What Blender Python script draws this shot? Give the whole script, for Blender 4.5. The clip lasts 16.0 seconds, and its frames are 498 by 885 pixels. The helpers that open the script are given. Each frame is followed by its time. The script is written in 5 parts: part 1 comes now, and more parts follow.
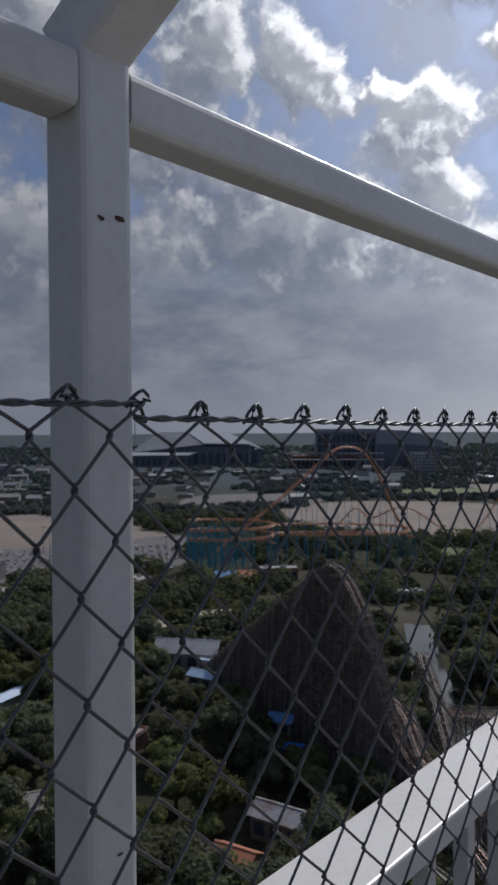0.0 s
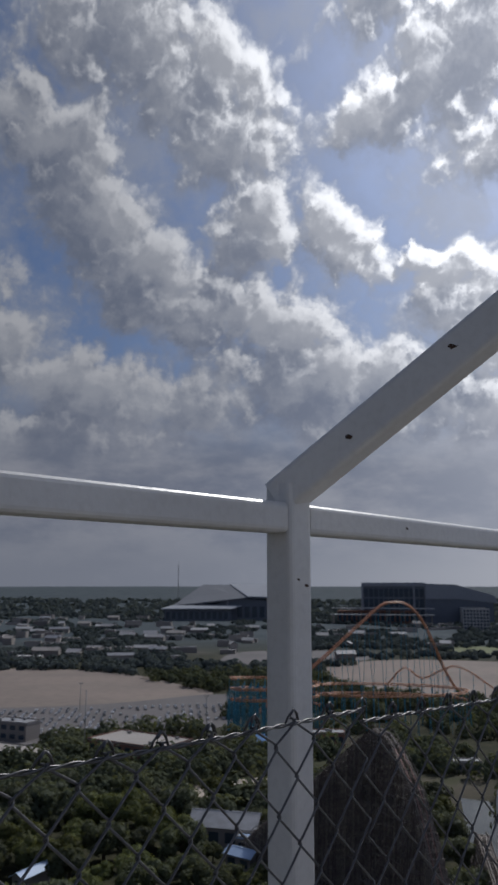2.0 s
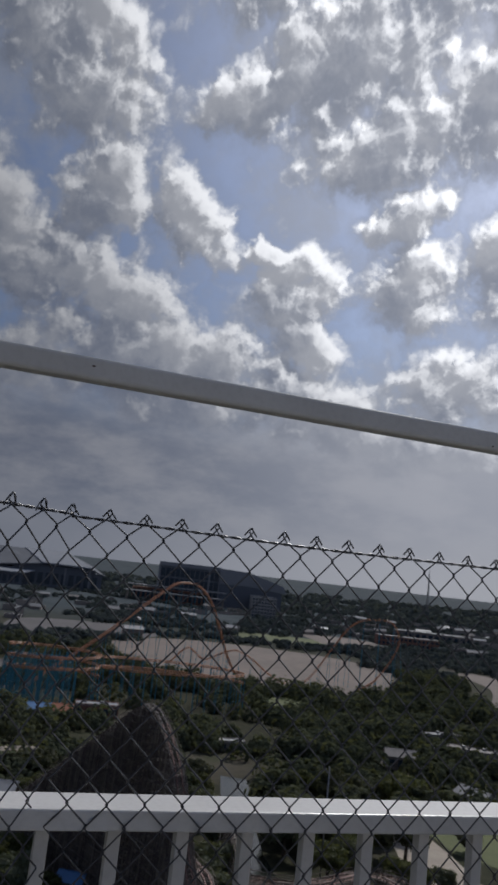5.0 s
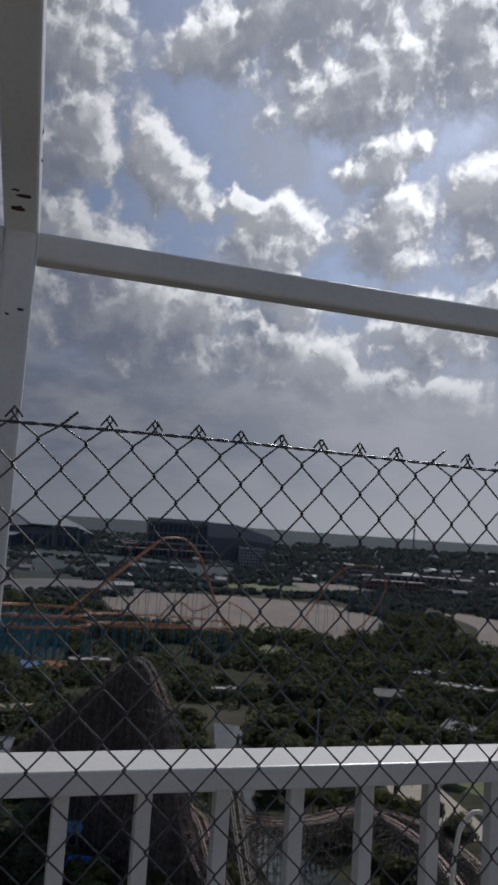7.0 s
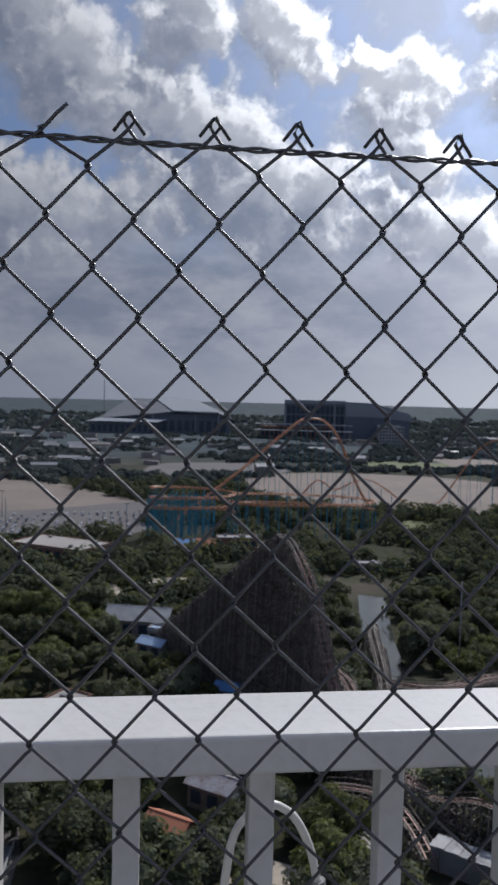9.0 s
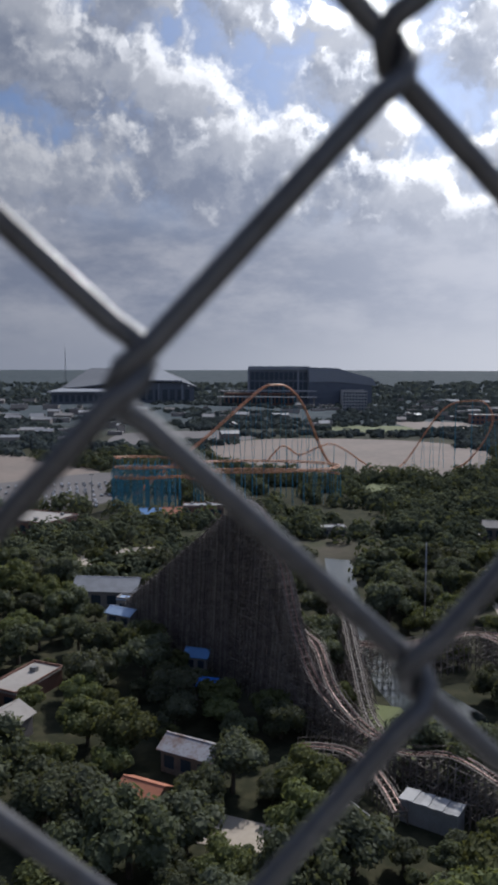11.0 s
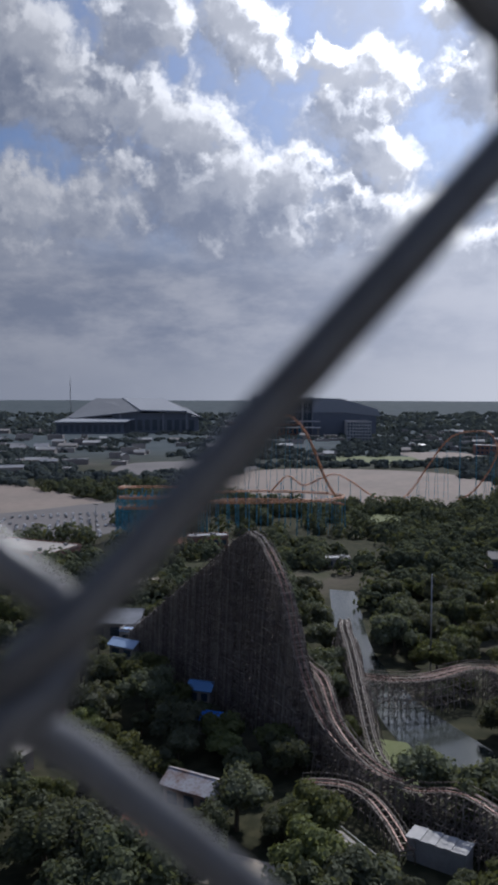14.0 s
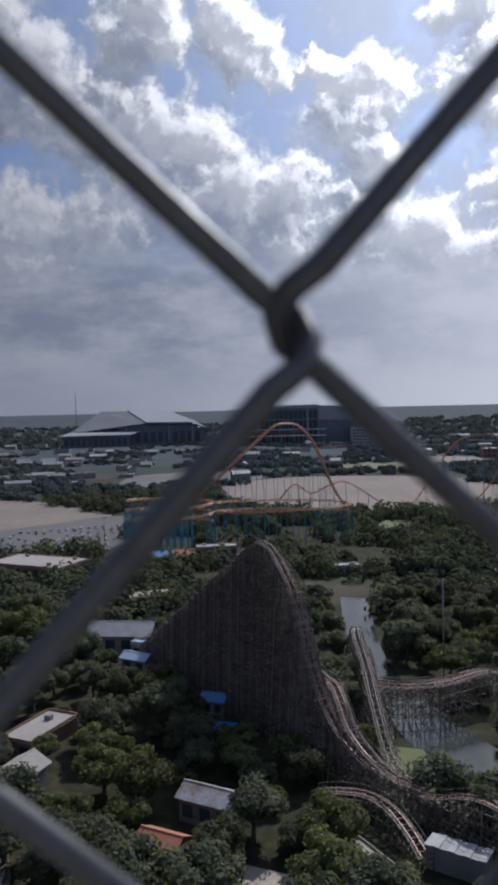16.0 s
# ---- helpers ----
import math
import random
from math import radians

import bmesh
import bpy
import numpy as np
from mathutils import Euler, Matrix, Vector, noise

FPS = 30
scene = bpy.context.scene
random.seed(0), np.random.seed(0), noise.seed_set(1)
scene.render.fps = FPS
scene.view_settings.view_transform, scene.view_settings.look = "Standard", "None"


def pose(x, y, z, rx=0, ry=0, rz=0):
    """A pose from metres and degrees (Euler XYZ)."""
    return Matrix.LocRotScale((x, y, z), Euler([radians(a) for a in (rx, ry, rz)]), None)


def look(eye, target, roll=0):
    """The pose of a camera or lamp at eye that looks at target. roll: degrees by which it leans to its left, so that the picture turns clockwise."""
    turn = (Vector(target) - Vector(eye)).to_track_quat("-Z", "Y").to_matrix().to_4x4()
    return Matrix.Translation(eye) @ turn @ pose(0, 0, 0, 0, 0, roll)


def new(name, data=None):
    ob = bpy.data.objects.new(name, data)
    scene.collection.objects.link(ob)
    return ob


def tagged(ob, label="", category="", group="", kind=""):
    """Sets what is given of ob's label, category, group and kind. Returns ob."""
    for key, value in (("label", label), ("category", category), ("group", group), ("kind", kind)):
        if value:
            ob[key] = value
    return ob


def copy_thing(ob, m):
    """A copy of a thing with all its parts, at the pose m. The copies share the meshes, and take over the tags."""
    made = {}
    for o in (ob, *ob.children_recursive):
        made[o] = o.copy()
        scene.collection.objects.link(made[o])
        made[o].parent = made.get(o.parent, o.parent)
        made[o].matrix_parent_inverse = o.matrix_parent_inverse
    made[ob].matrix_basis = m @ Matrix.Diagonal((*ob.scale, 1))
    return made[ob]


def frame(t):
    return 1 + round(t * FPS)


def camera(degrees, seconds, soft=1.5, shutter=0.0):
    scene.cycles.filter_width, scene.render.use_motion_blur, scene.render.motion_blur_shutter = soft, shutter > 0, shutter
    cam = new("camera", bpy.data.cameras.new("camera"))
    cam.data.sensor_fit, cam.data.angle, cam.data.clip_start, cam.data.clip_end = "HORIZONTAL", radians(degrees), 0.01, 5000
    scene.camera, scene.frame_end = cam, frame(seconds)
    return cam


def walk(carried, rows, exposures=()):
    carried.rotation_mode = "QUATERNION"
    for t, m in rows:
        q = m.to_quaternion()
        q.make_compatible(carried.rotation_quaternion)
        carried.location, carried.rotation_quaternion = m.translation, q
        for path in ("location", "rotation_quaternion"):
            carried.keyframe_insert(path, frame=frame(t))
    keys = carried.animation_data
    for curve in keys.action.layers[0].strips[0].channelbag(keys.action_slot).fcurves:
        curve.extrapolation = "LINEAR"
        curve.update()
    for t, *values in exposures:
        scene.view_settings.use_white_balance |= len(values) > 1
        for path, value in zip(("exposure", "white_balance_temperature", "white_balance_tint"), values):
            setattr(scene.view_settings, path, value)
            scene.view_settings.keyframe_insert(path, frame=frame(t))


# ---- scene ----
cam = camera(35.78, 16.0, soft=2.8)
cam.data.dof.use_dof = True
cam.data.dof.focus_distance = 0.75
cam.data.dof.aperture_fstop = 39.0
PATH = [
    (0.0, pose(-4.6849, -3.4783, 83.2129, 89.06, 0.41, 0.50)),
    (0.2, pose(-4.6213, -3.4064, 83.2517, 91.88, -1.01, -0.34)),
    (0.6, pose(-4.2073, -3.0762, 83.3247, 96.29, -0.17, -1.32)),
    (1.0, pose(-4.0391, -3.0170, 83.3714, 97.43, 0.44, -1.46)),
    (1.5, pose(-3.8956, -2.8440, 83.3828, 98.89, -0.63, 0.17)),
    (2.0, pose(-3.6993, -2.7026, 83.3839, 100.31, -0.02, 3.79)),
    (2.5, pose(-3.5043, -2.5383, 83.3851, 101.80, -1.49, 7.00)),
    (3.0, pose(-3.2688, -2.2658, 83.3820, 102.11, -1.62, 3.65)),
    (3.5, pose(-3.0842, -2.1701, 83.3585, 101.54, -0.79, -0.32)),
    (4.0, pose(-2.8894, -2.0200, 83.2254, 101.16, -4.23, -6.83)),
    (4.2, pose(-2.8018, -1.9209, 83.1643, 101.08, -6.99, -9.94)),
    (6.5, pose(-0.7768, -1.2883, 83.1190, 97.22, -4.20, -12.81)),
    (7.0, pose(-0.5435, -1.1739, 83.0800, 96.06, -3.89, -11.72)),
    (7.5, pose(-0.2974, -1.1202, 83.0294, 92.82, -3.58, -10.83)),
    (8.0, pose(-0.0716, -1.0292, 83.0132, 88.73, -2.62, -5.64)),
    (8.5, pose(0.0090, -0.7941, 83.0042, 87.84, -2.62, -2.30)),
    (9.0, pose(0.1452, -0.5980, 83.0037, 86.79, -1.32, -1.59)),
    (9.5, pose(0.2367, -0.4165, 83.0038, 86.29, -0.06, -0.44)),
    (10.0, pose(0.2060, -0.2061, 82.9983, 85.51, -0.75, -3.43)),
    (10.2, pose(0.2116, -0.1444, 82.9932, 85.08, -0.05, -4.43)),
    (12.3, pose(0.2186, -0.0421, 82.9903, 84.18, -0.77, -2.33)),
    (12.5, pose(0.2023, -0.0418, 83.0009, 84.31, 0.20, -0.09)),
    (13.0, pose(0.1894, -0.0235, 83.0104, 85.01, -0.85, 4.45)),
    (13.5, pose(0.1945, -0.0231, 83.0093, 86.06, -0.63, 3.32)),
    (13.8, pose(0.2126, -0.0233, 83.0073, 86.30, -0.81, -0.13)),
    (14.0, pose(0.2193, -0.0235, 83.0061, 86.63, -0.15, -3.99)),
    (14.5, pose(0.2172, -0.0308, 83.0098, 86.66, 0.44, -7.65)),
    (15.0, pose(0.2097, -0.0438, 83.0193, 86.49, 0.75, -6.79)),
    (15.5, pose(0.1859, -0.0547, 83.0259, 86.84, 0.75, -5.46)),
    (16.0, pose(0.1663, -0.0547, 83.0207, 87.33, 1.43, -3.62)),
]
walk(cam, PATH, exposures=[(0.0, -0.3, 6050, 11), (1.0, -0.38, 6050, 11), (2.5, -0.32, 6050, 11), (3.0, -0.34, 6050, 11), (4.2, -0.62, 6100, 11), (7.0, -0.62, 6100, 11), (8.0, -0.02, 6000, 11), (10.0, 0.1, 5950, 11), (12.5, 0.33, 6050, 11), (13.5, 0.25, 5950, 11), (14.0, 0.12, 5850, 12), (16.0, 0.12, 5850, 12)])

ZF = 83.2                 # height of the fence's top wire over the ground
DECK = ZF - 1.56          # deck floor

# ---- sky, clouds and sun ----
SUN_AZ, SUN_EL = 31.0, 43.0     # degrees right of straight ahead, and up


def sock(tree, a, b):
    tree.links.new(a, b)


def math_node(tree, op, a, b=None, c=None, clamp=False):
    nd = tree.nodes.new("ShaderNodeMath")
    nd.operation, nd.use_clamp = op, clamp
    for i, v in enumerate((a, b, c)):
        if v is None:
            continue
        if isinstance(v, (int, float)):
            nd.inputs[i].default_value = v
        else:
            sock(tree, v, nd.inputs[i])
    return nd.outputs[0]


def smooth(tree, v, lo, hi, to_lo=0.0, to_hi=1.0):
    nd = tree.nodes.new("ShaderNodeMapRange")
    nd.interpolation_type = "SMOOTHSTEP"
    sock(tree, v, nd.inputs["Value"])
    for k, w in (("From Min", lo), ("From Max", hi), ("To Min", to_lo), ("To Max", to_hi)):
        nd.inputs[k].default_value = w
    return nd.outputs["Result"]


def noise_node(tree, vec, scale, detail=5.0, rough=0.55, lac=2.0, distort=0.0):
    nd = tree.nodes.new("ShaderNodeTexNoise")
    nd.inputs["Scale"].default_value, nd.inputs["Detail"].default_value = scale, detail
    nd.inputs["Roughness"].default_value, nd.inputs["Lacunarity"].default_value = rough, lac
    nd.inputs["Distortion"].default_value = distort
    if vec is not None:
        sock(tree, vec, nd.inputs["Vector"])
    return nd


def mix_rgb(tree, fac, a, b, kind="MIX"):
    nd = tree.nodes.new("ShaderNodeMix")
    nd.data_type, nd.blend_type = "RGBA", kind
    if isinstance(fac, (int, float)):
        nd.inputs["Factor"].default_value = fac
    else:
        sock(tree, fac, nd.inputs["Factor"])
    for key, v in (("A", a), ("B", b)):
        s = [i for i in nd.inputs if i.name == key and i.type == "RGBA"][0]
        if isinstance(v, tuple):
            s.default_value = (*v, 1.0)
        else:
            sock(tree, v, s)
    return [o for o in nd.outputs if o.type == "RGBA"][0]


# Cloud banks of this sky: degrees right, degrees up, half width, half height, lean
UPPER_CLOUDS = [(-13.5, 37.5, 9.0, 5.0, -20), (-6.5, 33.5, 7.5, 4.6, -32), (-20.5, 31.5, 6.0, 3.0, -20),
                (9.0, 42.0, 6.0, 3.2, 30), (8.2, 33.8, 6.2, 2.4, 24), (15.0, 36.8, 8.6, 4.8, 18), (18.0, 31.0, 6.0, 3.2, 14),
                (26.0, 33.0, 6.5, 3.6, 6), (25.0, 42.5, 8.0, 4.0, 10), (33.0, 38.0, 7.0, 4.5, -12)]
MIDDLE_CLOUDS = [(-17.0, 27.0, 5.4, 3.4, -35), (-12.8, 22.4, 5.6, 3.8, -30), (-7.4, 20.2, 5.4, 3.6, -20), (-1.2, 18.2, 5.2, 3.6, -22),
                 (-3.6, 26.0, 3.2, 3.4, -55), (3.6, 25.0, 4.6, 1.9, -32), (9.8, 23.4, 2.6, 0.8, -8),
                 (12.6, 20.8, 3.8, 2.8, 14), (13.6, 17.2, 3.6, 1.8, -34), (21.6, 21.6, 4.2, 3.0, 10), (20.0, 26.4, 3.6, 1.6, 20),
                 (29.0, 23.0, 5.0, 3.6, 0)]
LOWER_CLOUDS = [(4.0, 12.4, 8.0, 2.4, -4), (-18.0, 10.6, 9.0, 2.0, 0), (20.0, 10.4, 9.0, 1.8, 0), (-15.5, 14.0, 5.6, 3.2, -12), (-8.0, 13.4, 4.0, 2.3, 0), (1.0, 14.6, 8.0, 3.8, -8), (8.5, 14.6, 5.6, 3.6, -12),
                (15.5, 12.6, 4.4, 2.6, -20), (23.5, 14.2, 5.5, 2.6, 8), (32.0, 15.5, 6.0, 2.8, 0), (-27.0, 18.0, 8.0, 5.0, -10)]


def shift_by(g, at, colour, far):
    """Moves a place by a noise's colour, up to far degrees each way."""
    nd = g.nodes.new("ShaderNodeVectorMath")
    nd.operation = "MULTIPLY_ADD"
    sock(g, colour, nd.inputs[0])
    nd.inputs[1].default_value = (far * 2, far * 1.7, 0.0)
    sock(g, at, nd.inputs[2])
    back = g.nodes.new("ShaderNodeVectorMath")
    back.operation = "SUBTRACT"
    sock(g, nd.outputs[0], back.inputs[0])
    back.inputs[1].default_value = (far, far * 0.85, 0.0)
    return back.outputs[0]


def cloud_group():
    """How thick the cloud is in a direction given as (degrees right, degrees up, 0)."""
    g = bpy.data.node_groups.new("cloud_cover", "ShaderNodeTree")
    g.interface.new_socket("at", in_out="INPUT", socket_type="NodeSocketVector")
    g.interface.new_socket("cover", in_out="OUTPUT", socket_type="NodeSocketFloat")
    gi, go = g.nodes.new("NodeGroupInput"), g.nodes.new("NodeGroupOutput")
    at = gi.outputs[0]
    curled = shift_by(g, at, noise_node(g, at, 0.22, 5.0, 0.6).outputs["Color"], 2.3)
    curled = shift_by(g, curled, noise_node(g, at, 0.75, 4.0, 0.6).outputs["Color"], 0.9)
    total = None
    place = curled
    for u, v, a, b, lean in UPPER_CLOUDS + MIDDLE_CLOUDS + LOWER_CLOUDS:
        mp = g.nodes.new("ShaderNodeMapping")
        mp.vector_type = "TEXTURE"
        mp.inputs["Location"].default_value = (u, v, 0)
        mp.inputs["Rotation"].default_value = (0, 0, radians(lean))
        mp.inputs["Scale"].default_value = (a, b, 1)
        sock(g, place, mp.inputs["Vector"])
        ln = g.nodes.new("ShaderNodeVectorMath")
        ln.operation = "LENGTH"
        sock(g, mp.outputs[0], ln.inputs[0])
        blob = smooth(g, ln.outputs["Value"], 1.85, 0.15)
        total = blob if total is None else math_node(g, "SMOOTH_MAX", total, blob, 0.25)
        # the next bank waits for this one, which keeps the shader small
        wait = g.nodes.new("ShaderNodeVectorMath")
        wait.operation = "MULTIPLY_ADD"
        sock(g, total, wait.inputs[0])
        wait.inputs[1].default_value = (1e-7, 1e-7, 0)
        sock(g, curled, wait.inputs[2])
        place = wait.outputs[0]
    # heaped lumps at two sizes, and torn fringes
    lumps = None
    for size, weight in ((0.4, 0.27), (1.0, 0.14), (2.3, 0.055)):
        vo = g.nodes.new("ShaderNodeTexVoronoi")
        vo.feature = "SMOOTH_F1"
        vo.inputs["Scale"].default_value, vo.inputs["Smoothness"].default_value = size, 0.35
        sock(g, curled, vo.inputs["Vector"])
        hill = math_node(g, "MULTIPLY", math_node(g, "SUBTRACT", 0.42, vo.outputs["Distance"]), weight * 2)
        lumps = hill if lumps is None else math_node(g, "ADD", lumps, hill)
    fringe = math_node(g, "SUBTRACT", noise_node(g, at, 0.26, 7.0, 0.56, 2.1).outputs["Fac"], 0.5)
    rough = math_node(g, "MULTIPLY_ADD", fringe, 1.25, lumps)
    cover = math_node(g, "MULTIPLY_ADD", rough, math_node(g, "MULTIPLY_ADD", total, 0.75, 0.4), total)
    sock(g, cover, go.inputs[0])
    return g


def make_world():
    w = bpy.data.worlds.new("sky")
    scene.world = w
    w.use_nodes = True
    t = w.node_tree
    t.nodes.clear()
    out, bg = t.nodes.new("ShaderNodeOutputWorld"), t.nodes.new("ShaderNodeBackground")
    sky = t.nodes.new("ShaderNodeTexSky")
    sky.sky_type, sky.sun_disc = "NISHITA", False
    sky.sun_elevation, sky.sun_rotation = radians(SUN_EL), radians(SUN_AZ)
    sky.air_density, sky.dust_density, sky.ozone_density = 1.2, 1.6, 1.5
    co = t.nodes.new("ShaderNodeTexCoord")
    sp = t.nodes.new("ShaderNodeSeparateXYZ")
    sock(t, co.outputs["Generated"], sp.inputs[0])
    right = math_node(t, "MULTIPLY", math_node(t, "ARCTAN2", sp.outputs[0], sp.outputs[1]), 57.2958)
    up = math_node(t, "MULTIPLY", math_node(t, "ARCSINE", sp.outputs[2]), 57.2958)
    cb = t.nodes.new("ShaderNodeCombineXYZ")
    sock(t, right, cb.inputs[0])
    sock(t, up, cb.inputs[1])
    grp = cloud_group()

    def cover_at(du, dv):
        mv = t.nodes.new("ShaderNodeVectorMath")
        sock(t, cb.outputs[0], mv.inputs[0])
        mv.inputs[1].default_value = (du, dv, 0)
        nd = t.nodes.new("ShaderNodeGroup")
        nd.node_tree = grp
        sock(t, mv.outputs[0], nd.inputs[0])
        return nd.outputs[0]
    here, sunward, far_sunward = cover_at(0, 0), cover_at(0.55, 0.85), cover_at(1.6, 2.9)
    mask = smooth(t, here, 0.16, 0.66)
    veil = smooth(t, here, -0.2, 0.6)
    # light that gets through the cloud between here and the sun
    slope = smooth(t, math_node(t, "SUBTRACT", here, sunward), -0.16, 0.34)
    thin = smooth(t, sunward, 0.95, 0.3)
    rim = math_node(t, "MULTIPLY", math_node(t, "MULTIPLY_ADD", thin, 0.92, 0.08), slope, clamp=True)
    body = smooth(t, far_sunward, 1.1, 0.15)
    rim = math_node(t, "MULTIPLY", rim, smooth(t, here, 1.5, 0.7, 0.35, 1.0))
    # nearness to the sun brightens the haze and the thin edges
    dot = t.nodes.new("ShaderNodeVectorMath")
    dot.operation = "DOT_PRODUCT"
    sock(t, co.outputs["Generated"], dot.inputs[0])
    e, a = radians(SUN_EL), radians(SUN_AZ)
    dot.inputs[1].default_value = (math.sin(a) * math.cos(e), math.cos(a) * math.cos(e), math.sin(e))
    glow = smooth(t, dot.outputs["Value"], 0.70, 0.99)
    low = smooth(t, up, 16.5, 8.0)
    # long flat layers of cloud near the horizon
    flat = t.nodes.new("ShaderNodeMapping")
    flat.inputs["Scale"].default_value = (0.10, 0.23, 1.0)
    sock(t, cb.outputs[0], flat.inputs["Vector"])
    layer = smooth(t, noise_node(t, flat.outputs[0], 1.0, 6.0, 0.6).outputs["Fac"], 0.36, 0.64)
    layers = mix_rgb(t, layer, (0.20, 0.222, 0.282), (0.36, 0.365, 0.40))
    layers = mix_rgb(t, math_node(t, "MULTIPLY", smooth(t, right, -4.0, 34.0), 0.75), layers, (0.47, 0.475, 0.51))
    haze = smooth(t, up, 5.5, 0.0)
    layers = mix_rgb(t, haze, layers, mix_rgb(t, smooth(t, right, -12.0, 30.0), (0.275, 0.29, 0.335), (0.47, 0.47, 0.49)))
    clear = mix_rgb(t, 1.0, sky.outputs[0], (0.047, 0.055, 0.071), "MULTIPLY")
    clear = mix_rgb(t, math_node(t, "MULTIPLY", veil, 0.75), clear, (0.23, 0.275, 0.385))
    wisps = smooth(t, noise_node(t, cb.outputs[0], 0.12, 7.0, 0.6).outputs["Fac"], 0.44, 0.66)
    clear = mix_rgb(t, math_node(t, "MULTIPLY", wisps, 0.6), clear, (0.35, 0.37, 0.425))
    clear = mix_rgb(t, low, clear, layers)
    dark = mix_rgb(t, body, (0.19, 0.214, 0.276), (0.385, 0.395, 0.43))
    lit = mix_rgb(t, glow, (0.56, 0.555, 0.565), (1.5, 1.48, 1.45))
    cloud = mix_rgb(t, rim, dark, lit)
    cloud = mix_rgb(t, math_node(t, "MULTIPLY", smooth(t, up, 13.5, 7.0), 0.85), cloud, layers)
    final = mix_rgb(t, mask, clear, cloud)
    halo = mix_rgb(t, math_node(t, "MULTIPLY", glow, 0.16), (0.0, 0.0, 0.0), (1.0, 0.97, 0.92))
    final = mix_rgb(t, 1.0, final, halo, "ADD")
    # the sky dims away from the sun
    side = t.nodes.new("ShaderNodeVectorMath")
    side.operation = "SCALE"
    sock(t, final, side.inputs[0])
    sock(t, smooth(t, right, -24.0, 24.0, 0.74, 1.12), side.inputs["Scale"])
    sock(t, side.outputs[0], bg.inputs["Color"])
    bg.inputs["Strength"].default_value = 1.0
    sock(t, bg.outputs[0], out.inputs[0])


make_world()
sun = new("sun", bpy.data.lights.new("sun", "SUN"))
sun.data.energy, sun.data.angle, sun.data.color = 3.1, radians(0.6), (1.0, 0.95, 0.87)
sun.matrix_world = pose(0, 0, 200, 90 - SUN_EL, 0, 0)
sun.matrix_world = look((0, 0, 0), (-math.sin(radians(SUN_AZ)) * math.cos(radians(SUN_EL)), -math.cos(radians(SUN_AZ)) * math.cos(radians(SUN_EL)), -math.sin(radians(SUN_EL))))


# ---- materials ----
def mat(name, base, other=None, rough=0.6, metal=0.0, scale=3.0, fine=40.0, amount=0.35, bump=0.15, per_object=0.0, islands=0.0, dist=0.02, spec=0.5):
    """A surface of two tones that mix at two scales, with fine relief."""
    m = bpy.data.materials.new(name)
    m.use_nodes = True
    t = m.node_tree
    b = t.nodes["Principled BSDF"]
    co = t.nodes.new("ShaderNodeTexCoord")
    other = other or tuple(c * 0.6 for c in base)
    n1 = noise_node(t, co.outputs["Object"], scale, 4.0)
    n2 = noise_node(t, co.outputs["Object"], fine, 3.0)
    f = math_node(t, "ADD", math_node(t, "MULTIPLY", smooth(t, n1.outputs["Fac"], 0.35, 0.7), amount), math_node(t, "MULTIPLY", smooth(t, n2.outputs["Fac"], 0.4, 0.75), amount * 0.6), clamp=True)
    col = mix_rgb(t, f, base, other)
    if per_object or islands:
        if per_object:
            nd = t.nodes.new("ShaderNodeObjectInfo")
            rnd, amt = nd.outputs["Random"], per_object
        else:
            nd = t.nodes.new("ShaderNodeNewGeometry")
            rnd, amt = nd.outputs["Random Per Island"], islands
        hs = t.nodes.new("ShaderNodeHueSaturation")
        sock(t, col, hs.inputs["Color"])
        sock(t, math_node(t, "MULTIPLY_ADD", rnd, amt * 2, 1.0 - amt), hs.inputs["Value"])
        sock(t, math_node(t, "MULTIPLY_ADD", rnd, amt * 0.08, 0.5 - amt * 0.04), hs.inputs["Hue"])
        col = hs.outputs[0]
    sock(t, col, b.inputs["Base Color"])
    b.inputs["Metallic"].default_value = metal
    b.inputs["Specular IOR Level"].default_value = spec
    sock(t, math_node(t, "MULTIPLY_ADD", n2.outputs["Fac"], 0.2, rough - 0.1, clamp=True), b.inputs["Roughness"])
    if bump:
        bp = t.nodes.new("ShaderNodeBump")
        bp.inputs["Strength"].default_value, bp.inputs["Distance"].default_value = bump, dist
        sock(t, n2.outputs["Fac"], bp.inputs["Height"])
        sock(t, bp.outputs[0], b.inputs["Normal"])
    return m


M_PAINT = mat("white_paint", (0.64, 0.62, 0.59), (0.47, 0.45, 0.42), 0.36, 0, 3.5, 90, 0.4, 0.22, dist=0.002)
M_RUST = mat("rust_spot", (0.07, 0.035, 0.02), (0.02, 0.012, 0.01), 0.85, 0, 60, 300, 0.6, 0.3, dist=0.002)
M_WIRE = mat("galvanised_wire", (0.105, 0.104, 0.107), (0.055, 0.05, 0.047), 0.4, 0.6, 40, 400, 0.5, 0.1, dist=0.0006)
M_DECK = mat("deck_plate", (0.30, 0.29, 0.27), (0.2, 0.19, 0.18), 0.7, 0, 2, 60, 0.5, 0.2, dist=0.004)
M_CORE = mat("tower_paint", (0.6, 0.59, 0.57), (0.45, 0.43, 0.4), 0.6, 0, 1, 40, 0.4, 0.1)
M_LEAF = [mat("leaf_" + k, a, b, 0.6, 0, 0.5, 2.5, 0.8, 0.0, per_object=0.3, spec=0.08) for k, a, b in
          (("oak", (0.118, 0.128, 0.076), (0.070, 0.079, 0.050)), ("elm", (0.150, 0.160, 0.070), (0.082, 0.094, 0.044)),
           ("ash", (0.128, 0.138, 0.090), (0.076, 0.085, 0.058)))]


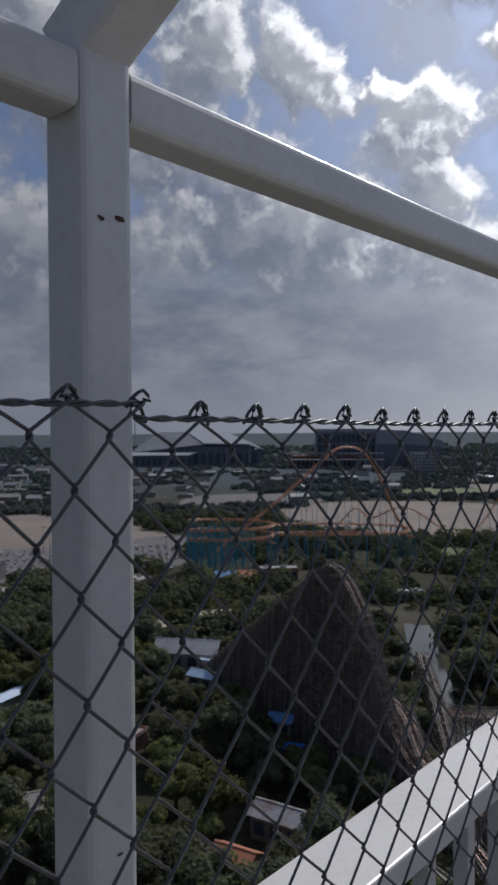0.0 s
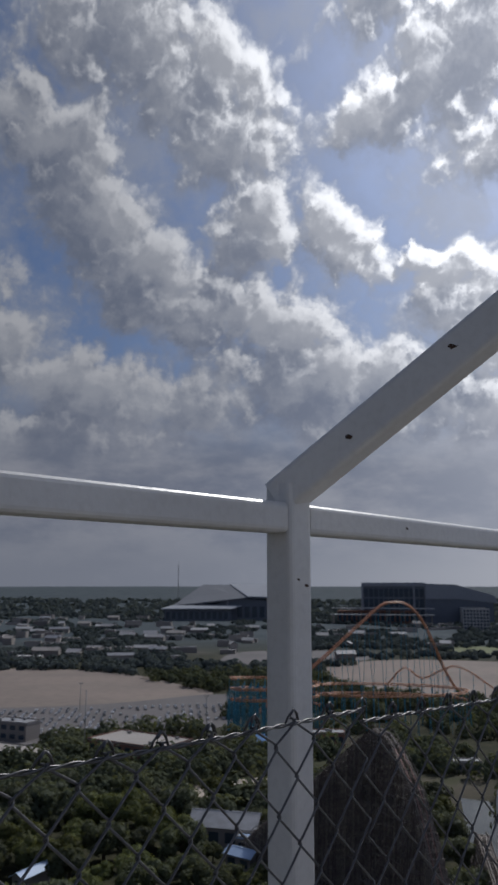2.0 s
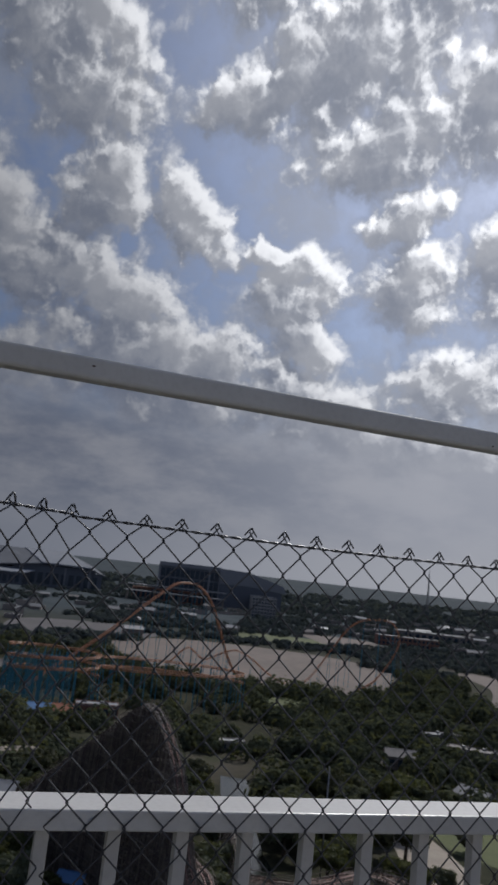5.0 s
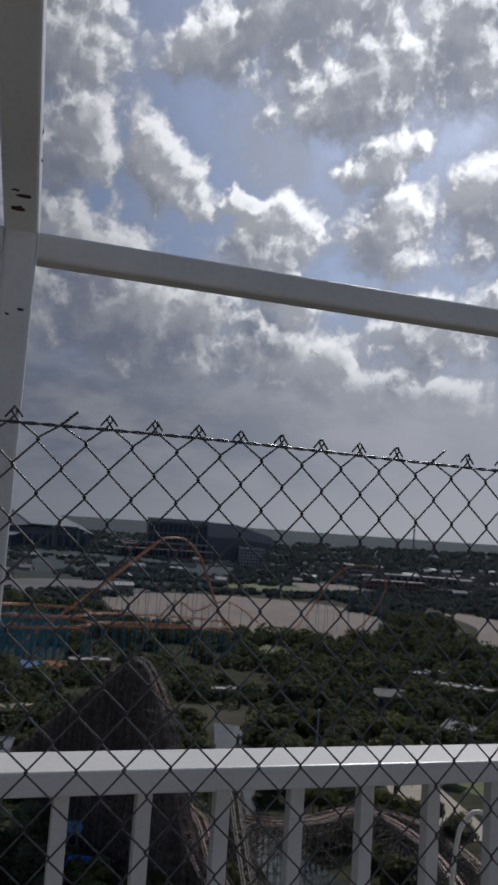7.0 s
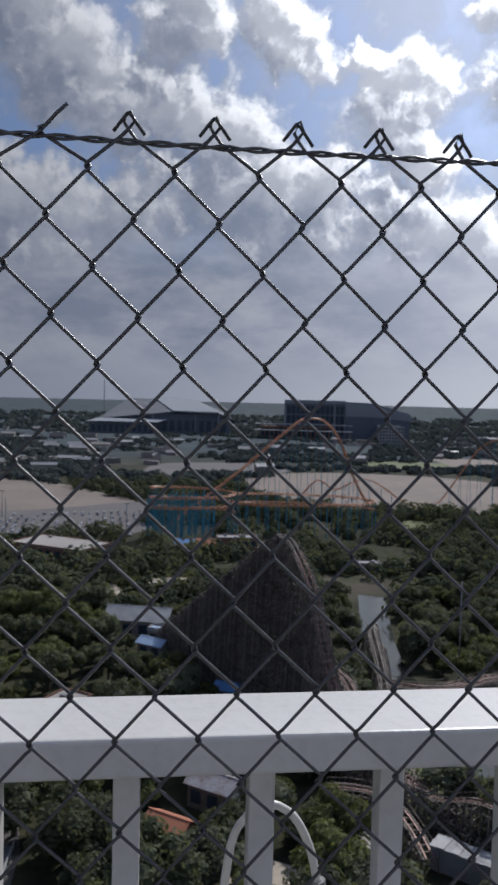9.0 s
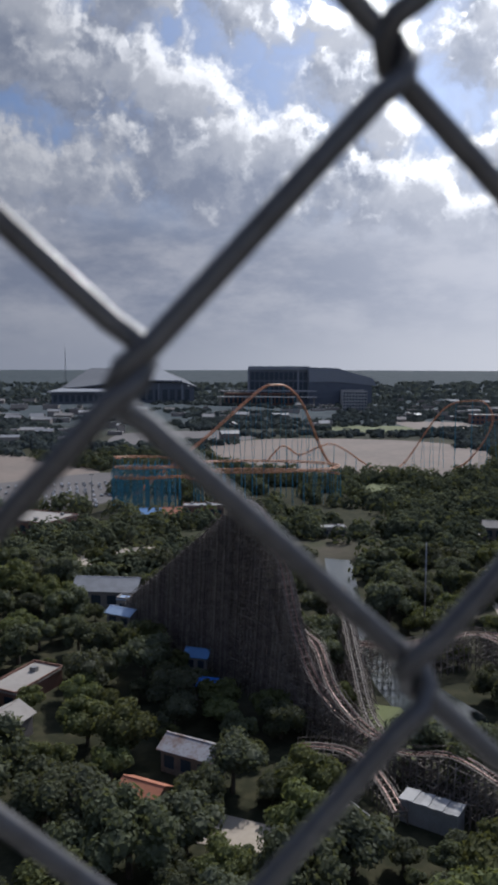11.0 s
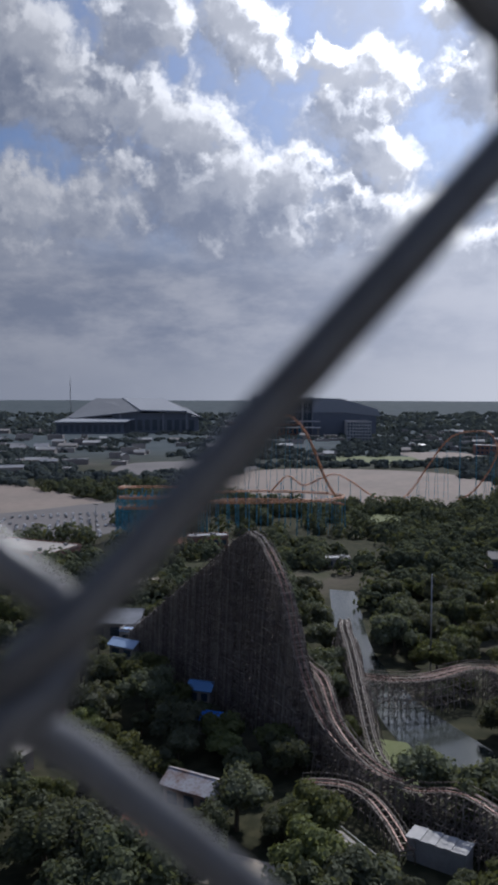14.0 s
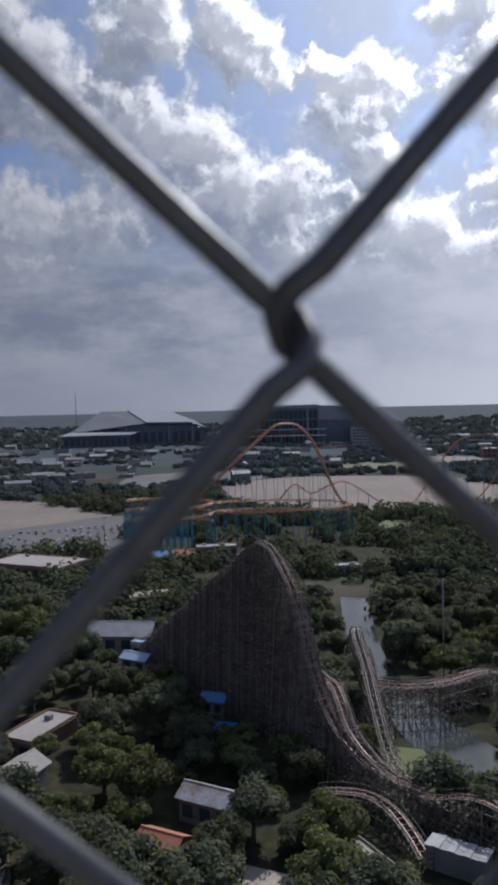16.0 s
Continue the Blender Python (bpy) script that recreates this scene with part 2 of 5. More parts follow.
def let_light_through(m, share, tint):
    """Leaves pass part of the light on to their other side."""
    t = m.node_tree
    b, out = t.nodes["Principled BSDF"], t.nodes["Material Output"]
    tr, mx = t.nodes.new("ShaderNodeBsdfTranslucent"), t.nodes.new("ShaderNodeMixShader")
    src = b.inputs["Base Color"].links[0].from_socket
    sock(t, mix_rgb(t, 1.0, src, tint, "MULTIPLY"), tr.inputs["Color"])
    mx.inputs[0].default_value = share
    sock(t, b.outputs[0], mx.inputs[1])
    sock(t, tr.outputs[0], mx.inputs[2])
    sock(t, mx.outputs[0], out.inputs[0])


for leaf_material in M_LEAF:
    let_light_through(leaf_material, 0.4, (1.35, 1.3, 0.8))
M_CANOPY = mat("far_canopy", (0.128, 0.138, 0.086), (0.070, 0.080, 0.054), 0.85, 0, 0.09, 0.02, 0.9, 0.0, islands=0.12, spec=0.0)
let_light_through(M_CANOPY, 0.3, (1.4, 1.35, 0.8))
# leaf colour for distant woods, with blue-grey haze painted into it
M_HAZED_WOOD = mat("far_wood", (0.098, 0.112, 0.108), (0.075, 0.088, 0.086), 0.95, 0, 0.01, 0.05, 0.8, 0.0, islands=0.1, spec=0.0)
let_light_through(M_HAZED_WOOD, 0.35, (1.2, 1.2, 1.0))
M_BARK = mat("bark", (0.11, 0.085, 0.06), (0.05, 0.04, 0.03), 0.9, 0, 2, 20, 0.7, 0.5)
M_TIMBER = mat("weathered_timber", (0.20, 0.165, 0.14), (0.10, 0.082, 0.07), 0.85, 0, 0.4, 6, 0.8, 0.0, islands=0.5)
M_PALE_TIMBER = mat("pale_timber", (0.36, 0.32, 0.28), (0.2, 0.17, 0.15), 0.85, 0, 0.4, 6, 0.7, 0.0, islands=0.35)
M_RED_TRACK = mat("red_track_steel", (0.30, 0.16, 0.13), (0.17, 0.09, 0.075), 0.5, 0.2, 0.5, 5, 0.5, 0.0)
M_ORANGE = mat("orange_track_paint", (0.52, 0.22, 0.10), (0.38, 0.17, 0.09), 0.45, 0, 0.2, 2, 0.4, 0.0)
M_TEAL = mat("teal_support_paint", (0.05, 0.22, 0.30), (0.03, 0.15, 0.22), 0.5, 0, 0.2, 2, 0.4, 0.0)
M_TAN_LOT = mat("tan_paving", (0.205, 0.162, 0.133), (0.15, 0.12, 0.10), 0.9, 0, 0.012, 0.12, 0.7, 0.0)
M_GREY_LOT = mat("grey_paving", (0.12, 0.108, 0.106), (0.085, 0.078, 0.076), 0.9, 0, 0.02, 0.2, 0.6, 0.0)
M_PATH = mat("pale_path", (0.42, 0.36, 0.29), (0.3, 0.25, 0.2), 0.9, 0, 0.1, 1.0, 0.5, 0.0)
M_LAWN = mat("lawn", (0.12, 0.135, 0.045), (0.075, 0.09, 0.03), 0.9, 0, 0.08, 0.9, 0.6, 0.0)
M_WATER = mat("river_water", (0.03, 0.035, 0.03), (0.02, 0.025, 0.02), 0.12, 0, 0.1, 0.5, 0.3, 0.08, dist=0.05)
M_STONE = mat("roof_concrete", (0.33, 0.30, 0.27), (0.23, 0.205, 0.185), 0.9, 0, 0.05, 0.5, 0.5, 0.0)
M_WALL = mat("building_wall", (0.28, 0.25, 0.225), (0.205, 0.18, 0.165), 0.9, 0, 0.1, 1, 0.4, 0.0, per_object=0.3)
M_BRICK = mat("brick_wall", (0.25, 0.13, 0.095), (0.17, 0.09, 0.07), 0.9, 0, 0.3, 3, 0.5, 0.0)
M_WHITE_ROOF = mat("white_roof", (0.38, 0.37, 0.36), (0.26, 0.25, 0.245), 0.8, 0, 0.05, 0.7, 0.5, 0.0, per_object=0.25)
M_GREY_ROOF = mat("grey_metal_roof", (0.30, 0.30, 0.31), (0.2, 0.2, 0.2), 0.55, 0.1, 0.3, 3, 0.6, 0.0)
M_BLUE_ROOF = mat("blue_metal_roof", (0.10, 0.24, 0.48), (0.07, 0.17, 0.36), 0.5, 0, 0.4, 4, 0.4, 0.0)
M_TARP = mat("blue_canvas", (0.02, 0.17, 0.62), (0.015, 0.1, 0.4), 0.6, 0, 0.4, 4, 0.4, 0.0)
M_SKYBLUE_ROOF = mat("pale_blue_roof", (0.36, 0.46, 0.62), (0.25, 0.34, 0.48), 0.5, 0, 0.4, 4, 0.4, 0.0)
M_RED_ROOF = mat("terracotta_roof", (0.42, 0.16, 0.09), (0.3, 0.11, 0.06), 0.8, 0, 0.4, 4, 0.5, 0.0)
M_RUST_ROOF = mat("rusted_tin_roof", (0.36, 0.36, 0.38), (0.20, 0.13, 0.10), 0.6, 0.1, 0.25, 1.5, 0.9, 0.0)
M_GLASS = mat("dark_glass", (0.04, 0.06, 0.085), (0.03, 0.045, 0.06), 0.15, 0, 0.02, 0.3, 0.4, 0.0)
M_STADIUM = mat("stadium_metal", (0.14, 0.155, 0.185), (0.11, 0.122, 0.15), 0.9, 0.0, 0.01, 0.1, 0.4, 0.0)
M_STADIUM_ROOF = mat("stadium_roof", (0.27, 0.28, 0.305), (0.22, 0.23, 0.25), 0.95, 0, 0.01, 0.1, 0.4, 0.0)
M_DARK_ROOF = mat("dark_stadium_roof", (0.13, 0.138, 0.155), (0.10, 0.105, 0.12), 0.9, 0, 0.01, 0.1, 0.4, 0.0)
M_STEEL = mat("grey_steel", (0.25, 0.25, 0.25), (0.17, 0.17, 0.17), 0.5, 0.4, 1, 10, 0.4, 0.0)
M_CAR = mat("car_paint", (0.27, 0.27, 0.28), (0.22, 0.22, 0.23), 0.3, 0.1, 0.3, 3, 0.2, 0.0, per_object=0.75)
M_TYRE = mat("tyre_rubber", (0.02, 0.02, 0.02), (0.03, 0.03, 0.03), 0.9)


def ground_material():
    m = bpy.data.materials.new("ground_cover")
    m.use_nodes = True
    t = m.node_tree
    b = t.nodes["Principled BSDF"]
    co = t.nodes.new("ShaderNodeTexCoord")
    p = co.outputs["Object"]
    big, mid, small = noise_node(t, p, 0.004, 5.0), noise_node(t, p, 0.02, 5.0), noise_node(t, p, 0.25, 4.0)
    scrub = mix_rgb(t, smooth(t, small.outputs["Fac"], 0.4, 0.65), (0.030, 0.032, 0.018), (0.055, 0.052, 0.030))
    dirt = mix_rgb(t, smooth(t, mid.outputs["Fac"], 0.4, 0.6), (0.12, 0.10, 0.08), (0.06, 0.065, 0.035))
    col = mix_rgb(t, smooth(t, big.outputs["Fac"], 0.5, 0.64), scrub, dirt)
    # plain beyond the town: woodland, few pale clearings, distance haze mixed into its colour
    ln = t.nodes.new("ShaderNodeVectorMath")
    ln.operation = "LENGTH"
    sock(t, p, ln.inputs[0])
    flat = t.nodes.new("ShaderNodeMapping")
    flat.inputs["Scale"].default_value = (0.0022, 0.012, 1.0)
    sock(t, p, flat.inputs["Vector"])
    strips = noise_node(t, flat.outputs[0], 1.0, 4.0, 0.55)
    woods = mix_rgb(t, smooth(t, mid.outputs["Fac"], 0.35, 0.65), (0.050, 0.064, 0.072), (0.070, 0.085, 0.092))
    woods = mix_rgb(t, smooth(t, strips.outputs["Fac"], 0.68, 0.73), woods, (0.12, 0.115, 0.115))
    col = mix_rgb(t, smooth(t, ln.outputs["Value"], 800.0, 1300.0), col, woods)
    sock(t, col, b.inputs["Base Color"])
    b.inputs["Roughness"].default_value = 0.95
    b.inputs["Specular IOR Level"].default_value = 0.1
    return m


M_GROUND = ground_material()


# ---- mesh helpers ----
def link_mesh(name, verts, faces, material, parent=None, label="", smooth_faces=False):
    me = bpy.data.meshes.new(name)
    me.from_pydata(verts, [], faces)
    me.materials.append(material)
    if smooth_faces:
        me.polygons.foreach_set("use_smooth", [True] * len(me.polygons))
    me.update()
    ob = new(name, me)
    if parent is not None:
        ob.parent = parent
    if label:
        ob["label"] = label
    return ob


def part(name, bm, material, parent=None, label=""):
    me = bpy.data.meshes.new(name)
    bm.to_mesh(me)
    bm.free()
    me.materials.append(material)
    ob = new(name, me)
    if parent is not None:
        ob.parent = parent
    if label:
        ob["label"] = label
    return ob


def thing(name, label, category, group="", at=(0, 0, 0), turn=0.0):
    ob = new(name)
    ob.matrix_world = pose(*at, 0, 0, turn)
    ob.empty_display_size = 0.2
    return tagged(ob, label, category, group)


class Soup:
    """Vertices and faces of many small pieces that make one part."""

    def __init__(self):
        self.v, self.f = [], []

    def beam(self, a, b, w, h=None, up=(0, 0, 1)):
        a, b = Vector(a), Vector(b)
        h = w if h is None else h
        d = (b - a).normalized()
        s = d.cross(Vector(up))
        s = s.normalized() if s.length > 1e-4 else Vector((1, 0, 0))
        u = s.cross(d)
        n = len(self.v)
        for e in (a, b):
            for i, j in ((-1, -1), (1, -1), (1, 1), (-1, 1)):
                self.v.append(tuple(e + s * (i * w / 2) + u * (j * h / 2)))
        self.f += [(n, n + 3, n + 2, n + 1), (n + 4, n + 5, n + 6, n + 7)] + [(n + i, n + (i + 1) % 4, n + 4 + (i + 1) % 4, n + 4 + i) for i in range(4)]

    def box(self, x0, y0, z0, x1, y1, z1):
        self.beam(((x0 + x1) / 2, y0, (z0 + z1) / 2), ((x0 + x1) / 2, y1, (z0 + z1) / 2), abs(x1 - x0), abs(z1 - z0))

    def tube(self, pts, r, sides=6):
        pts = [Vector(p) for p in pts]
        n0 = len(self.v)
        ref = Vector((0, 0, 1))
        for i, p in enumerate(pts):
            d = (pts[min(i + 1, len(pts) - 1)] - pts[max(i - 1, 0)]).normalized()
            s = d.cross(ref)
            s = s.normalized() if s.length > 1e-3 else Vector((1, 0, 0))
            u = s.cross(d)
            for k in range(sides):
                c = 2 * math.pi * k / sides
                self.v.append(tuple(p + s * (r * math.cos(c)) + u * (r * math.sin(c))))
        for i in range(len(pts) - 1):
            for k in range(sides):
                a, b = n0 + i * sides + k, n0 + i * sides + (k + 1) % sides
                self.f.append((a, b, b + sides, a + sides))
        self.f.append(tuple(n0 + k for k in reversed(range(sides))))
        self.f.append(tuple(n0 + (len(pts) - 1) * sides + k for k in range(sides)))

    def sweep(self, pts, w, h):
        """One bar of w by h along all the points."""
        pts = [Vector(p) for p in pts]
        n0 = len(self.v)
        for i, p in enumerate(pts):
            d = pts[min(i + 1, len(pts) - 1)] - pts[max(i - 1, 0)]
            q = Vector((d.y, -d.x, 0)).normalized()
            for a, b in ((-1, -1), (1, -1), (1, 1), (-1, 1)):
                self.v.append(tuple(p + q * (a * w / 2) + Vector((0, 0, b * h / 2))))
        for i in range(len(pts) - 1):
            for k in range(4):
                a, b = n0 + i * 4 + k, n0 + i * 4 + (k + 1) % 4
                self.f.append((a, b, b + 4, a + 4))
        n1 = n0 + 4 * (len(pts) - 1)
        self.f += [(n0 + 3, n0 + 2, n0 + 1, n0), (n1, n1 + 1, n1 + 2, n1 + 3)]

    def link(self, name, material, parent=None, label="", smooth_faces=False):
        return link_mesh(name, self.v, self.f, material, parent, label, smooth_faces)


def curve_points(pts, step):
    """Points at even steps along a smooth curve through pts."""
    pts = [Vector(p) for p in pts]
    ext = [2 * pts[0] - pts[1]] + pts + [2 * pts[-1] - pts[-2]]
    out = []
    for i in range(1, len(ext) - 2):
        p0, p1, p2, p3 = ext[i - 1:i + 3]
        n = max(1, int((p2 - p1).length / step))
        for k in range(n):
            s = k / n
            out.append(0.5 * ((2 * p1) + (p2 - p0) * s + (2 * p0 - 5 * p1 + 4 * p2 - p3) * s * s + (3 * p1 - p0 - 3 * p2 + p3) * s ** 3))
    out.append(pts[-1])
    return out


# ---- ground ----
def ground_height(x, y):
    r = math.hypot(x, y)
    k = max(0.0, min(1.0, (r - 1900) / 2900))
    return 60.0 * k * k * (3 - 2 * k) if r > 1900 else 0.0


def make_ground():
    rings = [0, 60, 120, 200, 300, 450, 650, 900, 1200, 1500, 1900, 2100, 2300, 2600, 2900, 3200, 3500, 3800, 4100, 4400, 4700, 4950]
    n = 120
    v, f = [(0, 0, 0)], []
    for r in rings[1:]:
        for k in range(n):
            a = 2 * math.pi * k / n
            x, y = r * math.sin(a), r * math.cos(a)
            bump = 3.0 * noise.noise((x * 0.004, y * 0.004, 0)) if r > 2000 else 0.0
            v.append((x, y, ground_height(x, y) + bump))
    f += [(0, 1 + (k + 1) % n, 1 + k) for k in range(n)]
    for i in range(len(rings) - 2):
        for k in range(n):
            a, b = 1 + i * n + k, 1 + i * n + (k + 1) % n
            f.append((a, b, b + n, a + n))
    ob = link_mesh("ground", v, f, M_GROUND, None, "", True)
    tagged(ob, "dark scrub and dry earth plain, tinted blue-grey as haze towards the horizon", "ground", kind="structure")


make_ground()


def patch(name, pts, z, material, label, category):
    """A flat paved, grassed or wet area on the ground, with an edge of its own thickness."""
    ps = curve_points([(x, y, z) for x, y in pts] + [(pts[0][0], pts[0][1], z)], 14.0)[:-1]
    n = len(ps)
    v = [tuple(p) for p in ps] + [(p.x, p.y, z - 0.35) for p in ps]
    f = [tuple(range(n))] + [(i, n + i, n + (i + 1) % n, (i + 1) % n) for i in range(n)]
    ob = link_mesh(name, v, f, material)
    me = ob.data
    bm = bmesh.new()
    bm.from_mesh(me)
    bmesh.ops.recalc_face_normals(bm, faces=bm.faces)
    bm.to_mesh(me)
    bm.free()
    return tagged(ob, label, category, kind="structure")


LOT_EAST = [(18, 640), (70, 596), (130, 572), (190, 572), (245, 606), (294, 729), (250, 846), (104, 884), (20, 800)]
LOT_WEST = [(-300, 500), (-230, 520), (-141, 545), (-72, 600), (-107, 662), (-193, 752), (-330, 760), (-420, 640)]
LOT_CARS = [(-330, 395), (-180, 400), (-118, 436), (-52, 470), (-44, 590), (-74, 604), (-141, 552), (-230, 524), (-320, 500)]
patch("pavement", LOT_EAST, 0.12, M_TAN_LOT, "broad empty tan paved parking field beside the woods", "parking lot")
patch("pavement", LOT_WEST, 0.12, M_TAN_LOT, "empty tan parking field behind the rows of cars", "parking lot")
patch("pavement", LOT_CARS, 0.16, M_GREY_LOT, "grey paved parking lot full of cars", "parking lot")
# the grey of this empty lot paints a cloud's shadow over it
patch("pavement", [(-95, 812), (60, 868), (60, 990), (-76, 972)], 0.12, M_GREY_LOT, "empty parking field in front of the stadium, coloured grey as in cloud shadow", "parking lot")
patch("pavement", [(310, 575), (370, 690), (385, 800), (420, 795), (430, 640), (360, 560)], 0.12, M_TAN_LOT, "tan parking lot between trees", "parking lot")
patch("pavement", [(130, 380), (148, 350), (135, 338), (113, 292), (104, 250), (96, 205), (118, 205), (122, 250), (123, 285), (146, 330), (160, 350), (150, 385)], 0.1, M_PATH, "pale winding service path beside the lawn", "path")
patch("lawn", [(126, 288), (124, 250), (150, 232), (160, 285), (150, 325)], 0.08, M_LAWN, "sunlit lawn beside the pale path", "lawn")
patch("lawn", [(41, 182), (51, 178), (53, 158), (44, 150), (36, 158)], 0.08, M_LAWN, "sunlit grass bank beside the pond", "lawn")
patch("lawn", [(120, 420), (160, 440), (150, 560), (110, 570)], 0.08, M_LAWN, "bright grass strip among the trees", "lawn")
patch("lawn", [(190, 960), (300, 950), (300, 1060), (180, 1060)], 0.1, M_LAWN, "bright green field behind the dark tree belt", "lawn")
patch("water", [(300, 1010), (390, 1010), (400, 1130), (310, 1140)], 0.14, M_TAN_LOT, "pale pond beyond the woods", "pond")
patch("water", [(58, 326), (68, 322), (62, 276), (58, 240), (60, 205), (64, 190), (70, 172), (64, 140), (58, 150), (50, 168), (48, 190), (48, 215), (50, 268)], 0.06, M_WATER, "dark river winding under the wooden trestles", "river")
patch("pavement", [(-40, 150), (-36, 137), (-33, 112), (-30, 60), (-42, 60), (-40, 116), (-42, 136)], 0.1, M_GREY_LOT, "grey park road", "road")
patch("pavement", [(-20, 148), (2, 138), (22, 128), (24, 120), (0, 128), (-24, 138), (-34, 150)], 0.08, M_PATH, "tan park path between trees", "path")
patch("pavement", [(-64, 300), (-30, 330), (8, 350), (10, 362), (-30, 350), (-70, 330)], 0.08, M_PATH, "tan garden paths between shrubs", "path")


# ---- the look-out deck ----
def unit(deg):
    return Vector((math.cos(radians(deg)), math.sin(radians(deg)), 0))


POST_A, POST_B, POST_C, POST_D = Vector((-4.815, -2.868, 0)), Vector((-3.717, -1.558, 0)), Vector((-2.755, -0.246, 0)), Vector((-0.681, 0.018, 0))
POST_Z = POST_A - 1.7 * unit(50)
POST_E = POST_D + 2.2 * unit(5.23)
POST_F = POST_E + 2.2 * unit(-35)
RAIL_Z = ZF + 0.277


def deck_floor():
    bm = bmesh.new()
    mid = Vector((-0.6, -5.2, 0))
    rim = [POST_Z, POST_A, POST_B, POST_C, POST_D, POST_E, POST_F]
    pts = [p + (p - mid).normalized() * 0.12 for p in rim]
    pts += [2 * mid - p for p in pts]
    top = [bm.verts.new((p.x, p.y, DECK)) for p in pts]
    bot = [bm.verts.new((p.x, p.y, DECK - 0.25)) for p in pts]
    bm.faces.new(top)
    bm.faces.new(list(reversed(bot)))
    for i in range(len(pts)):
        bm.faces.new((top[i], bot[i], bot[(i + 1) % len(pts)], top[(i + 1) % len(pts)]))
    bmesh.ops.recalc_face_normals(bm, faces=bm.faces)
    tagged(part("floor", bm, M_DECK), "grey steel deck floor of the look-out tower", "floor", kind="structure")
    bm = bmesh.new()
    bmesh.ops.create_cone(bm, cap_ends=True, segments=24, radius1=2.0, radius2=2.0, depth=3.0, matrix=Matrix.Translation((-0.4, -6.4, DECK + 1.5)))
    tagged(part("wall_core", bm, M_CORE), "off-white round core of the tower", "wall", kind="structure")
    s = Soup()
    for p in pts[::2]:
        q = mid + (p - mid) * 0.92
        s.beam((q.x, q.y, DECK - 0.25), (mid.x + (q.x - mid.x) * 1.6, mid.y + (q.y - mid.y) * 1.6 - 6.0, 0.0), 0.5)
    tagged(s.link("trim", M_CORE), "off-white steel legs of the tower", "tower legs", kind="structure")


deck_floor()


def rounded_bar(a, b, w, h, up=(0, 0, 1), bevel=0.008):
    """A square tube from a to b with rounded edges."""
    bm = bmesh.new()
    a, b = Vector(a), Vector(b)
    d = (b - a).normalized()
    s = d.cross(Vector(up)).normalized() if abs(d.dot(Vector(up))) < 0.999 else Vector((1, 0, 0))
    u = s.cross(d)
    ring = []
    for e in (a, b):
        ring.append([bm.verts.new(e + s * (i * w / 2) + u * (j * h / 2)) for i, j in ((-1, -1), (1, -1), (1, 1), (-1, 1))])
    bm.faces.new(list(reversed(ring[0])))
    bm.faces.new(ring[1])
    for i in range(4):
        bm.faces.new((ring[0][i], ring[0][(i + 1) % 4], ring[1][(i + 1) % 4], ring[1][i]))
    bmesh.ops.recalc_face_normals(bm, faces=bm.faces)
    long = [e for e in bm.edges if (e.verts[0].co - e.verts[1].co).length > 0.8 * (b - a).length]
    bmesh.ops.bevel(bm, geom=long, offset=bevel, segments=3, affect="EDGES", profile=0.5)
    for f in bm.faces:
        f.smooth = False
    return bm


def rust_blob(parent, at, r, normal, seed):
    """A scab of rust where the paint has gone."""
    rng = random.Random(seed)
    bm = bmesh.new()
    n = Vector(normal).normalized()
    s = n.cross(Vector((0, 0, 1)))
    s = s.normalized() if s.length > 0.1 else Vector((1, 0, 0))
    u = s.cross(n)
    c = bm.verts.new(Vector(at) + n * 0.0016)
    ring = []
    for k in range(10):
        a = 2 * math.pi * k / 10
        rr = r * rng.uniform(0.55, 1.25)
        ring.append(bm.verts.new(Vector(at) + s * (rr * 1.5 * math.cos(a)) + u * (rr * 0.8 * math.sin(a)) + n * 0.0003))
    for k in range(10):
        bm.faces.new((c, ring[k], ring[(k + 1) % 10]))
    part("rust_spot", bm, M_RUST, parent, "dark rust spot in the paint")


def deck_post(p, wall_deg, stay_deg, slope, label, spots=False):
    """An upright with a bent top that leans in over the deck."""
    t = thing("railing_post", label, "post", "posts of the deck", (p.x, p.y, DECK))
    u = unit(wall_deg)
    top = RAIL_Z + 0.05
    upright = part("upright", rounded_bar((0, 0, 0), (0, 0, top - DECK), 0.05, 0.05, up=tuple(u)), M_PAINT, t)
    d = unit(stay_deg) + Vector((0, 0, slope))
    a = Vector((0, 0, top - DECK - 0.012)) - d * 0.012
    stay = part("roof_stay", rounded_bar(a, a + d * 2.3, 0.05, 0.055), M_PAINT, t)
    inward = Vector((math.sin(radians(wall_deg)), -math.cos(radians(wall_deg)), 0))
    rng = random.Random(int(p.x * 1000))
    for k, (du, dz, r) in enumerate(((0.010, 0.135, 0.0034), (-0.009, 0.137, 0.0026), (0.004, 0.62, 0.0018))):
        rust_blob(upright, inward * 0.0252 + u * du + Vector((0, 0, top - DECK - dz - rng.uniform(0, 0.03))), r, inward, k)
    side = d.cross(Vector((0, 0, 1))).normalized()
    for k, sgn in ((0.12, 1), (0.27, 1), (0.16, -1), (0.2, -1)):
        rust_blob(stay, a + d * k + side * (sgn * 0.0252) + Vector((0, 0, rng.uniform(-0.015, 0.012))), 0.0046, side * sgn, k * 100)
    if spots:
        under = side.cross(d).normalized()
        under = under if under.z < 0 else -under
        for k, across, r in ((0.085, 0.004, 0.008), (0.115, -0.004, 0.0065), (0.125, 0.006, 0.004)):
            rust_blob(stay, a + d * k + side * across + under * 0.0277, r, under, int(k * 1000))
    return t


